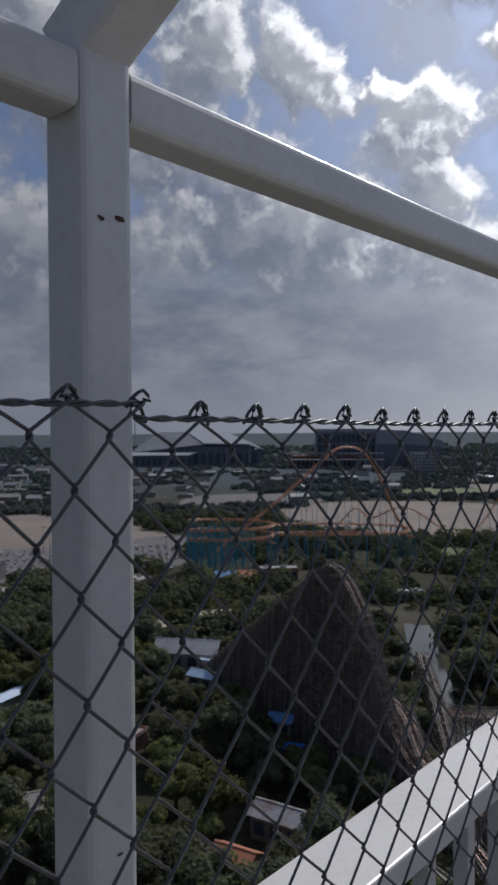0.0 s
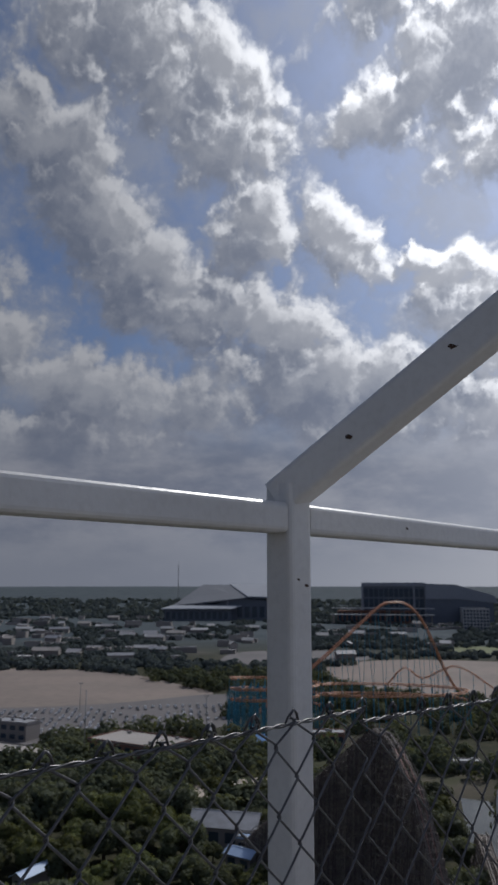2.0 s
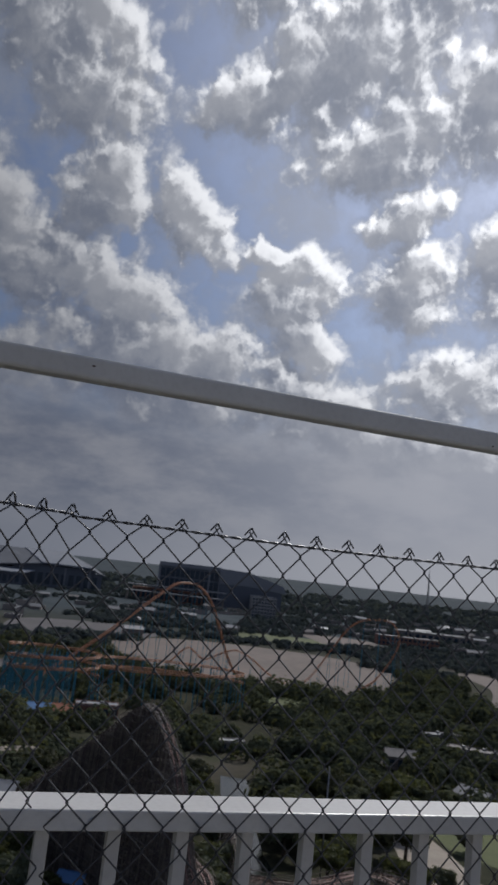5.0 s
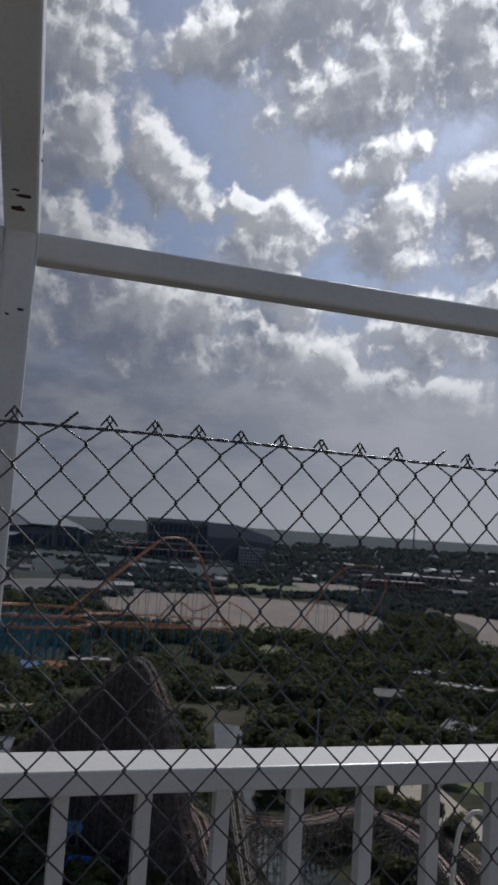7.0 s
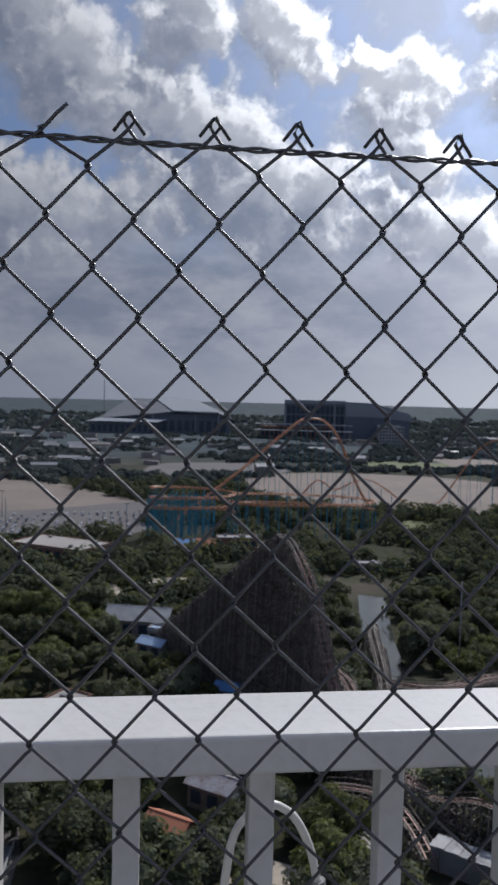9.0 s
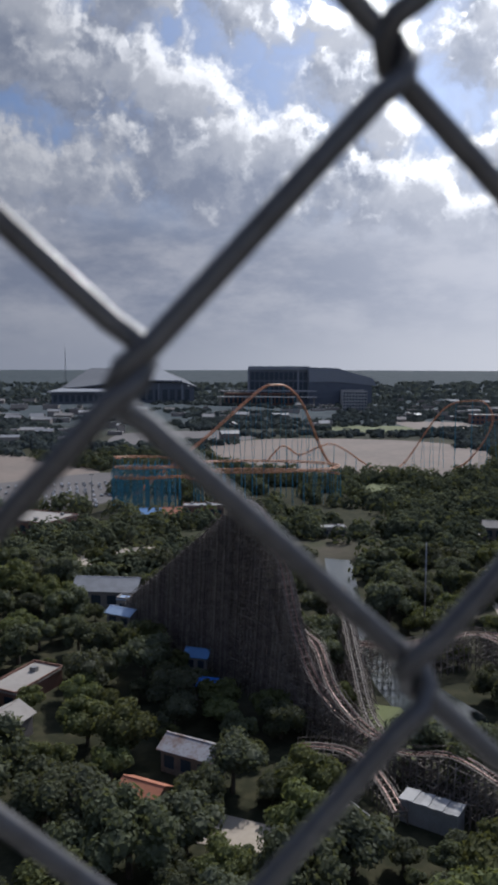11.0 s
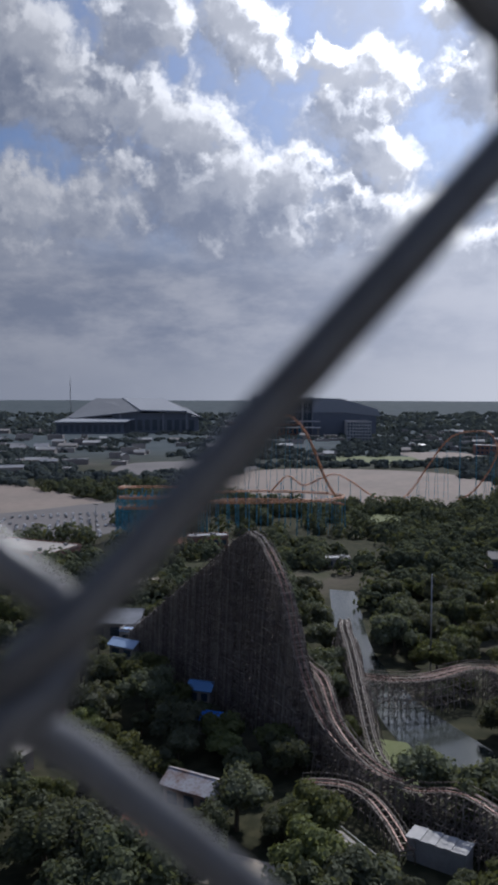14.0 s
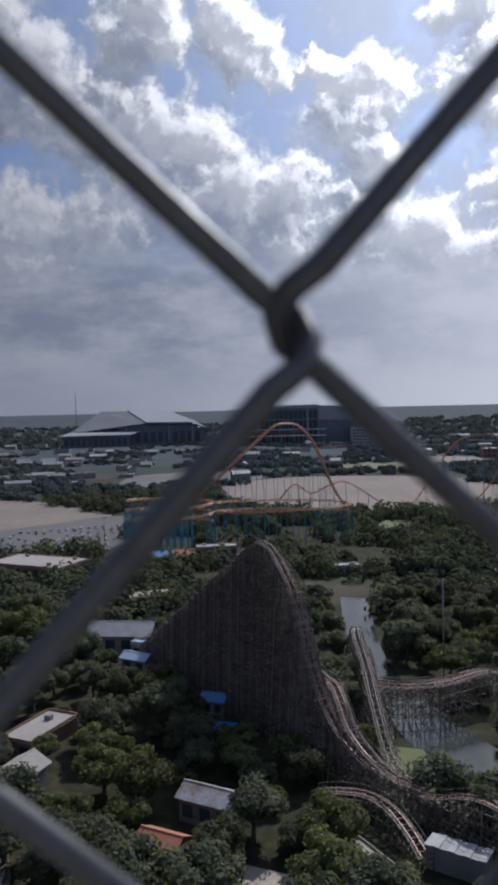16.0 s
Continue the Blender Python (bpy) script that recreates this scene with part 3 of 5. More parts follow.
deck_post(POST_Z, 50, -40, 0.65, "white painted square steel post on the deck's handrail")
deck_post(POST_A, 50, -36, 0.65, "white painted square steel post with a stay to the roof")
deck_post(POST_B, 52, -24, 0.69, "white steel post with a stay leaning in over the deck")
deck_post(POST_C, 30, -57, 0.75, "white steel corner post with rust spots near its top")
deck_post(POST_D, 5.23, -87, 0.25, "white steel post with rust spots on its stay", True)
deck_post(POST_E, -15, -105, 0.3, "white painted square steel post of the deck")


def top_rail(a, b, label, seed):
    t = thing("top_rail", label, "rail", "top rails of the deck", (a.x, a.y, RAIL_Z))
    d = b - a
    e = d.normalized()
    bar = part("bar", rounded_bar(e * 0.026, d - e * 0.026, 0.044, 0.044), M_PAINT, t)
    inward = Vector((e.y, -e.x, 0))
    rng = random.Random(seed)
    for k in range(2 if seed < 30 else 4):
        s = rng.uniform(0.08, d.length - 0.1)
        rust_blob(bar, e * s + inward * 0.0222 + Vector((0, 0, rng.uniform(-0.016, 0.01))), rng.uniform(0.002, 0.0042), inward, seed + k)


top_rail(POST_Z, POST_A, "white square steel rail between two posts", 3)
top_rail(POST_A, POST_B, "white square steel rail above the wire fence", 11)
top_rail(POST_B, POST_C, "white square steel rail running to the corner post", 21)
top_rail(POST_C, POST_D, "white square steel rail with small rust spots", 31)
top_rail(POST_D, POST_E, "white square steel rail over the outlook", 41)
top_rail(POST_E, POST_F, "white square steel rail at the deck's far side", 51)


def guard(a, b, label):
    """A handrail with a broad flat cap on thin square bars."""
    t = thing("guard_rail", label, "railing", "handrails round the deck", (a.x, a.y, DECK))
    d = b - a
    e = d.normalized()
    out = Vector((-e.y, e.x, 0)) * -0.002
    zt = ZF - 0.483 - DECK
    part("cap", rounded_bar(out + Vector((0, 0, zt - 0.0175)), d + out + Vector((0, 0, zt - 0.0175)), 0.098, 0.035, bevel=0.004), M_PAINT, t, "broad flat white cap")
    part("bottom_rail", rounded_bar(Vector((0, 0, 0.09)), d + Vector((0, 0, 0.09)), 0.04, 0.04), M_PAINT, t)
    n = max(2, round(d.length / 0.121))
    first = 0.1 if a is POST_D else 0.5
    bar = None
    for k in range(n):
        x = e * (d.length * (k + first) / n)
        if bar is None:
            bar = part("baluster", rounded_bar((0, 0, 0.11), (0, 0, zt - 0.035), 0.024, 0.024, up=tuple(e), bevel=0.002), M_PAINT, t)
            bar.location = x
        else:
            o = bar.copy()
            scene.collection.objects.link(o)
            o.parent, o.location = t, x


guard(POST_Z, POST_A, "white steel handrail with square balusters")
guard(POST_A, POST_B, "white steel handrail with square balusters outside the fence")
guard(POST_B, POST_C, "white steel handrail running to the deck's corner")
guard(POST_C, POST_D, "white steel handrail with a sunlit flat cap")
guard(POST_D, POST_E, "white steel handrail with a sunlit flat cap and balusters")
guard(POST_E, POST_F, "white steel handrail at the deck's far side")


def deck_panel():
    """The rounded white sheet that stands up from the handrail."""
    u = unit(50.5)
    t = thing("notice_board", "white rounded steel sheet bolted to the handrail, seen from behind", "board", at=(POST_C.x, POST_C.y, 0))
    n = Vector((-u.y, u.x, 0))
    bm = bmesh.new()
    out = []
    s0, s1, z0, z1, r = -1.04, -0.67, ZF - 0.62, ZF - 0.178, 0.06
    for cx, cz, a0 in ((s1 - r, z1 - r, 0), (s0 + r, z1 - r, 90), (s0 + r, z0 + r, 180), (s1 - r, z0 + r, 270)):
        for k in range(7):
            a = radians(a0 + 15 * k)
            out.append(u * (cx + r * math.cos(a)) + Vector((0, 0, cz + r * math.sin(a))))
    rings = [[bm.verts.new(p + n * o) for p in out] for o in (-0.105, -0.123)]
    bm.faces.new(rings[0])
    bm.faces.new(list(reversed(rings[1])))
    for i in range(len(out)):
        j = (i + 1) % len(out)
        bm.faces.new((rings[0][i], rings[0][j], rings[1][j], rings[1][i]))
    bmesh.ops.recalc_face_normals(bm, faces=bm.faces)
    part("sheet", bm, M_PAINT, t)
    for s in (s0 + 0.1, s1 - 0.1):
        part("bracket", rounded_bar(u * s + Vector((0, 0, ZF - 0.53)) - n * 0.105, u * s + Vector((0, 0, ZF - 0.53)) - n * 0.02, 0.03, 0.03), M_PAINT, t)


deck_panel()

# ---- wire fences ----
MESH_W, MESH_H, WIRE_R = 0.066, 0.075, 0.00145


def wire_mesh(name, rows, odd, loop, style):
    """One zigzag wire of a chain-link fence, with its bent top end. odd: it starts on its right side."""
    pts = []
    hw, hh, r = MESH_W / 2, MESH_H / 2, WIRE_R
    first = 1 if odd else 0
    z0 = 0.0
    lean = 0.0022 / 1.0

    def knot(j):
        left = (j % 2 == 0) != odd
        x = (0.0 if left else hw) + j * lean
        z = -j * hh + (0.015 if j else 0.004)
        s = 1 if left else -1
        return [(x + s * 0.0024, -s * r * 1.05, z + 0.0046), (x - s * 0.0007, -s * r * 0.9, z + 0.0023), (x - s * 0.0016, 0, z), (x - s * 0.0007, s * r * 0.9, z - 0.0023), (x + s * 0.0024, s * r * 1.05, z - 0.0046)]
    left0 = not odd
    s = 1 if left0 else -1
    x0 = 0.0 if left0 else hw
    if style == "bent":
        pts += [(x0 + s * 0.012, 0.003, 0.006), (x0 + s * 0.002, 0.0015, loop), (x0 - s * 0.001, -0.001, loop + 0.0015), (x0 - s * 0.004, -s * r, loop * 0.72)]
    elif style == "round":
        pts += [(x0 + s * 0.012, 0.004, -0.002), (x0 + s * 0.008, 0.003, loop * 0.5), (x0 + s * 0.003, 0.001, loop), (x0 - s * 0.001, 0, loop + 0.002), (x0 - s * 0.005, -0.001, loop * 0.8), (x0 - s * 0.007, -0.001, loop * 0.35)]
    else:
        pts += [(x0 + 0.02, -0.004, loop * 0.9), (x0 + 0.012, -0.003, loop * 0.6), (x0 + 0.004, -0.001, 0.006)]
    k0 = knot(0)
    pts += [k0[2], k0[3], k0[4]] if style != "bent" else [(x0 + s * 0.0, 0, 0.008), (x0 + s * 0.006, s * r, 0.001)]
    for j in range(1, rows):
        pts += knot(j)
    me = Soup()
    me.tube(pts, WIRE_R, 8)
    m = bpy.data.meshes.new(name)
    m.from_pydata(me.v, [], me.f)
    m.materials.append(M_WIRE)
    m.polygons.foreach_set("use_smooth", [True] * len(m.polygons))
    m.update()
    return m


def chain_fence(start, deg, first, last, label, style, loop, broken=(), lift=0.0):
    """Wires first..last, at half a mesh each, along a line from start."""
    t = thing("chain_link_fence", label, "fence", at=(start.x, start.y, ZF + lift), turn=deg)
    rows = 42
    meshes = [wire_mesh("wire", rows, False, loop, style), wire_mesh("wire", rows, True, loop, style)]
    bent = [wire_mesh("wire", rows, False, 0.024, "open"), wire_mesh("wire", rows, True, 0.024, "open")]
    rng = random.Random(first * 7 + last)
    for m in range(first, last):
        # left at even rows when m is even; the mesh of the other kind starts on its right side
        src = bent if m in broken else meshes
        ob = new("wire", src[m % 2])
        ob.parent = t
        ob.location = (m * MESH_W / 2, 0, rng.uniform(-0.0015, 0.0015))
        ob.rotation_euler = (0, rng.uniform(-0.0015, 0.0015), 0)
    length0, length1 = first * MESH_W / 2, last * MESH_W / 2
    for ph in (0, math.pi):
        s = Soup()
        n = int((length1 - length0) / 0.006)
        s.tube([(length0 + (length1 - length0) * k / n, 0.0015 * math.sin(k * 0.75 + ph), 0.002 + 0.0015 * math.cos(k * 0.75 + ph) - 0.004 * math.sin(k * 0.02) ** 2) for k in range(n + 1)], 0.0014, 5)
        s.link("tension_wire", M_WIRE, t, "twisted steel wire along the top", True)
    return t


chain_fence(Vector((0, 0, 0)), 5.89, -68, 62, "galvanised chain-link fence with bent wire ends on top", "bent", 0.019, broken=(0, -1, -18, -19))
chain_fence(Vector((-2.232, -0.23, 0)), 45.4, -60, 0, "galvanised chain-link fence with looped wire ends on top", "round", 0.018, lift=0.004)
chain_fence(Vector((-3.621, -1.639, 0)), 47.84, -52, 0, "galvanised chain-link fence with looped ends beside a post", "round", 0.013, lift=0.02)
chain_fence(Vector((-4.769, -2.907, 0)), 50.0, -52, 0, "galvanised chain-link fence along the deck's side", "round", 0.009, lift=0.032)


def cable_loop():
    """A white conduit that loops up behind the balusters."""
    t = thing("conduit", "white looped conduit behind the balusters", "conduit", at=(POST_D.x, POST_D.y, 0))
    u = unit(5.24)
    n = Vector((-u.y, u.x, 0)) * 0.075
    line = curve_points([u * a + n + Vector((0, 0, ZF + z)) for a, z in ((0.83, -1.45), (0.838, -0.85), (0.847, -0.67), (0.868, -0.622), (0.89, -0.612), (0.915, -0.627), (0.932, -0.66), (0.942, -0.70))], 0.008)
    s = Soup()
    s.tube(line, 0.0045, 8)
    s.link("pipe", M_PAINT, t, "", True)
    s = Soup()
    s.tube([line[-1] + Vector((0, 0, 0.004)), line[-1] - Vector((-0.004, 0, 0.022))], 0.008, 8)
    s.link("end_cap", M_STEEL, t)
    s = Soup()
    s.beam(u * 0.832 + n * 0.2 + Vector((0, 0, DECK + 0.1)), u * 0.832 + n + Vector((0, 0, DECK + 0.1)), 0.02)
    s.link("clip", M_PAINT, t)


cable_loop()



# ---- rides ----
def trestle(name, label, pts, width, step, timber, rails, deep=0, bay=3.2, ground=0.0, thick=0.2, fall=5.5, splay=0.06):
    """A wooden coaster: track on timber bents with ledgers and crossed braces. deep: extra rows of posts to each side."""
    t = thing(name, label, "roller coaster")
    line = curve_points(pts, step)
    posts, ledgers, braces = Soup(), Soup(), Soup()
    prev = None
    for i, p in enumerate(line):
        d = (line[min(i + 1, len(line) - 1)] - line[max(i - 1, 0)])
        d.z = 0
        s = Vector((d.y, -d.x, 0)).normalized()
        tops = []
        for k in range(-1 - deep, 2 + deep):
            off = s * (k * width / 2)
            drop = max(0, abs(k) - 1) * fall
            zt = p.z - 0.4 - drop
            if k == 0 and deep == 0 or zt < ground + 0.6:
                continue
            batter = s * (splay * (p.z - ground)) * (1 if k > 0 else -1 if k < 0 else 0)
            posts.beam((p.x + off.x, p.y + off.y, zt), (p.x + off.x + batter.x, p.y + off.y + batter.y, ground), thick)
            tops.append((off, batter, zt, k))
        levels = int((p.z - ground) / bay)
        for lv in range(1, levels + 1):
            z = ground + lv * bay
            here = [(o + b * (1 - (z - ground) / max(1.0, zt - ground)), k) for o, b, zt, k in tops if zt > z - 0.5]
            if len(here) > 1:
                a, b = here[0][0], here[-1][0]
                ledgers.beam((p.x + a.x, p.y + a.y, z), (p.x + b.x, p.y + b.y, z), thick * 0.7, thick * 0.9)
                q = here[len(here) // 2 if lv % 2 else 0][0]
                r = here[-1][0] if lv % 2 else here[len(here) // 2][0]
                braces.beam((p.x + q.x, p.y + q.y, z - bay), (p.x + r.x, p.y + r.y, z), thick * 0.45, thick * 0.7)
            if prev is not None and prev[1] >= lv:
                for o, k in here:
                    m = [w for w in prev[2] if w[3] == k]
                    if m:
                        o2 = m[0][0] + m[0][1] * (1 - (z - ground) / max(1.0, m[0][2] - ground))
                        ledgers.beam((p.x + o.x, p.y + o.y, z), (prev[0].x + o2.x, prev[0].y + o2.y, z), thick * 0.7, thick * 0.9)
                        if (lv + i) % 2:
                            braces.beam((p.x + o.x, p.y + o.y, z), (prev[0].x + o2.x, prev[0].y + o2.y, z - bay), thick * 0.45, thick * 0.7)
        prev = (p, levels, tops)
    tagged(posts.link("post_timber", timber, t), kind="stuff")
    if ledgers.v:
        tagged(ledgers.link("ledger_timber", timber, t), kind="stuff")
    if braces.v:
        tagged(braces.link("bracing", timber, t), kind="stuff")
    side = []
    for i, p in enumerate(line):
        d = (line[min(i + 1, len(line) - 1)] - line[max(i - 1, 0)])
        d.z = 0
        side.append(Vector((d.y, -d.x, 0)).normalized())
    for k, wdt, z, nm, m in ((0.7, 0.2, 0.0, "running_rail", rails), (-0.7, 0.2, 0.0, "running_rail", rails), (1.3, 0.3, -0.15, "walkway", timber), (-1.3, 0.3, -0.15, "walkway", timber), (1.6, 0.07, 0.9, "handrail", timber), (-1.6, 0.07, 0.9, "handrail", timber)):
        s = Soup()
        s.sweep([p + q * k + Vector((0, 0, z)) for p, q in zip(line, side)], wdt, 0.14)
        s.link(nm, m, t)
    ties = Soup()
    for p, s in zip(line, side):
        ties.beam(tuple(p - s * 1.65 - Vector((0, 0, 0.2))), tuple(p + s * 1.65 - Vector((0, 0, 0.2))), 0.22, 0.2)
        for k in (-1.6, 1.6):
            ties.beam(tuple(p + s * k - Vector((0, 0, 0.2))), tuple(p + s * k + Vector((0, 0, 0.9))), 0.08)
    tagged(ties.link("sleeper_bed", timber, t), kind="stuff")
    return t


trestle("wooden_coaster", "tall weathered wooden coaster lift hill of dense dark timber", [(-20.5, 253.5, 5.6), (-8, 233.8, 20.9), (4, 214.8, 35.7), (13.4, 199.9, 47.2), (15.4, 196.8, 47.9), (17.0, 194.4, 47.2), (18.5, 192.5, 45)], 2.8, 1.1, M_TIMBER, M_PALE_TIMBER, deep=1, bay=1.75, thick=0.19, fall=0.6, splay=0.045)
trestle("wooden_coaster", "steep first drop of the wooden coaster beside its lift hill", [(18.5, 192.5, 45), (20.5, 188, 41), (22.2, 183, 36), (23.6, 179, 28.5), (25, 175.5, 21), (27, 171.5, 14.5), (29.5, 166.5, 10), (32.5, 160.5, 7.4), (36, 154.5, 6.4), (39.1, 149.4, 6.2), (43.2, 143, 7), (47.9, 136.7, 10), (51.7, 132.3, 10.2), (58.6, 121, 8.2), (64, 110, 6)], 3.6, 1.6, M_TIMBER, M_RED_TRACK, deep=1, bay=2.2)
trestle("wooden_coaster", "red railed wooden coaster run down to the low turn", [(27, 232, 3), (29, 213, 10), (30.2, 197, 12.5), (30.5, 184, 15.2), (30.7, 176.5, 15.4), (31, 171, 13.6), (31.8, 165.5, 11.0), (34.4, 158.5, 8.4), (38, 151.6, 7), (42, 146, 7.2)], 3.4, 1.6, M_TIMBER, M_RED_TRACK, bay=2.2)
trestle("wooden_coaster", "low wooden coaster curve with red rails", [(22, 152.2, 4.6), (25.5, 151.5, 5), (31, 149.5, 5), (34.6, 144.3, 4.8), (36.6, 137, 4.0), (37.6, 130, 3.0)], 2.8, 1.7, M_TIMBER, M_RED_TRACK, bay=2.0)
trestle("wooden_coaster", "pale timber coaster hill dropping beside the pond", [(53, 268, 4), (50, 250, 8), (47, 235, 13), (44.3, 221.7, 15), (43.1, 204, 12.4), (41.4, 185.6, 9), (40.6, 168, 4), (42, 156, 3)], 3.6, 2.4, M_TIMBER, M_PALE_TIMBER, deep=1, bay=1.9, splay=0.16)
trestle("wooden_coaster", "wooden coaster trestle curving over the river", [(46, 200, 8), (51, 195.6, 9), (62.3, 196.3, 9), (77, 202, 9.6), (83.5, 194, 9.4), (86.5, 179, 8.6), (86, 160, 7), (80, 140, 6)], 3.6, 1.9, M_TIMBER, M_RED_TRACK, bay=2.2)
trestle("wooden_coaster", "second wooden trestle behind the river bend", [(44, 212, 5), (60, 208, 5), (80, 212, 6.5), (94, 202, 6.5), (98, 182, 6), (97, 160, 5)], 3.6, 2.2, M_TIMBER, M_RED_TRACK, bay=2.2)


def steel_coaster(name, label, pts, gap, stride, r, legs=True, spread=3.0, box=False):
    """Steel track of two rails on a spine, on teal columns."""
    t = thing(name, label, "roller coaster")
    line = curve_points(pts, 3.0)
    side = []
    for i, p in enumerate(line):
        d = (line[min(i + 1, len(line) - 1)] - line[max(i - 1, 0)])
        d.z = 0
        side.append(Vector((d.y, -d.x, 0)).normalized() if d.length > 0.01 else Vector((1, 0, 0)))
    for k in (-gap / 2, gap / 2):
        s = Soup()
        s.tube([p + q * k for p, q in zip(line, side)], r, 6)
        s.link("running_rail", M_ORANGE, t, "", True)
    s = Soup()
    s.tube([p - Vector((0, 0, 0.9)) for p in line], r * 1.5, 6)
    s.link("spine", M_ORANGE, t, "", True)
    ties = Soup()
    for p, q in list(zip(line, side))[::1]:
        ties.beam(tuple(p - q * gap / 2), tuple(p + q * gap / 2), 0.16)
        ties.beam(tuple(p - q * gap / 2), tuple(p - Vector((0, 0, 0.9))), 0.18)
    tagged(ties.link("tie_framing", M_ORANGE, t), kind="stuff")
    if legs:
        for i in range(0, len(line), stride):
            p, q = line[i], side[i]
            if p.z < 4:
                continue
            c = Soup()
            for sg in (-1, 1):
                foot = Vector((p.x, p.y, 0)) + q * (sg * spread * (0.4 + p.z / 30))
                c.tube([p + q * (sg * gap / 2) - Vector((0, 0, 0.8)), foot], 0.17, 6)
                if box:
                    for lv in range(1, int(p.z / 7)):
                        f = lv * 7 / p.z
                        c.beam(tuple(foot.lerp(p, f)), tuple(Vector((p.x, p.y, 0)).lerp(p, f)), 0.2)
            c.link("column", M_TEAL, t, "teal steel column")
    return t


steel_coaster("steel_coaster", "tall orange steel coaster hill on teal columns", [(-35, 479, 3), (-20, 494, 14), (8, 516, 34), (36, 541, 56), (52, 555, 68), (60, 560, 70.3), (71, 566, 69), (82, 571, 58), (92, 577, 38), (99, 582, 22), (108, 586, 8), (118, 588, 3)], 2.2, 4, 0.36, spread=2.2)
steel_coaster("steel_coaster", "orange topped second hill of the steel coaster", [(165, 605, 1), (176, 614, 8), (190, 617, 27), (203, 618, 45), (214, 618, 53.5), (226, 614, 56), (238, 610, 55), (243, 604, 42), (236, 602, 25), (222, 601, 8), (210, 600, 2)], 1.8, 4, 0.22, spread=2.6)
steel_coaster("steel_coaster", "low bunny hills of the steel coaster before the empty lot", [(60, 600, 10), (72, 596, 22), (84, 593, 15), (96, 591, 20), (108, 589, 24), (120, 587, 19), (136, 583, 8), (153, 580, 2)], 1.8, 3, 0.2, spread=2.2)


def helix(cx, cy, rx, ry, turns, z0, z1, name, label):
    pts = []
    n = int(turns * 24)
    for k in range(n + 1):
        a = 2 * math.pi * k / 24
        pts.append((cx + rx * math.cos(a), cy + ry * math.sin(a), z0 + (z1 - z0) * k / n))
    return steel_coaster(name, label, pts, 1.6, 2, 0.2, spread=1.2, box=True)


helix(-19, 452, 25, 14, 2.6, 16, 31, "steel_coaster", "teal framed helix of the steel coaster with orange rails")
helix(50, 470, 42, 16, 1.5, 17, 25, "steel_coaster", "wide orange and teal coaster helix above the trees")


def teal_lattice():
    t = thing("support_frame", "dense teal steel lattice that carries the helix", "frame")
    s, b = Soup(), Soup()
    for i in range(10):
        for j in range(5):
            x, y = -45 + i * 4.0, 440 + j * 6
            s.beam((x, y, 0), (x, y, 27 if i > 1 else 24), 0.3)
            for z in (6, 12, 18, 24):
                if i:
                    b.beam((x - 4, y, z), (x, y, z), 0.25)
                    if (i + j + z // 6) % 2:
                        b.beam((x - 4, y, z - 6), (x, y, z), 0.2)
    tagged(s.link("column_framing", M_TEAL, t), kind="stuff")
    tagged(b.link("bracing", M_TEAL, t), kind="stuff")


teal_lattice()


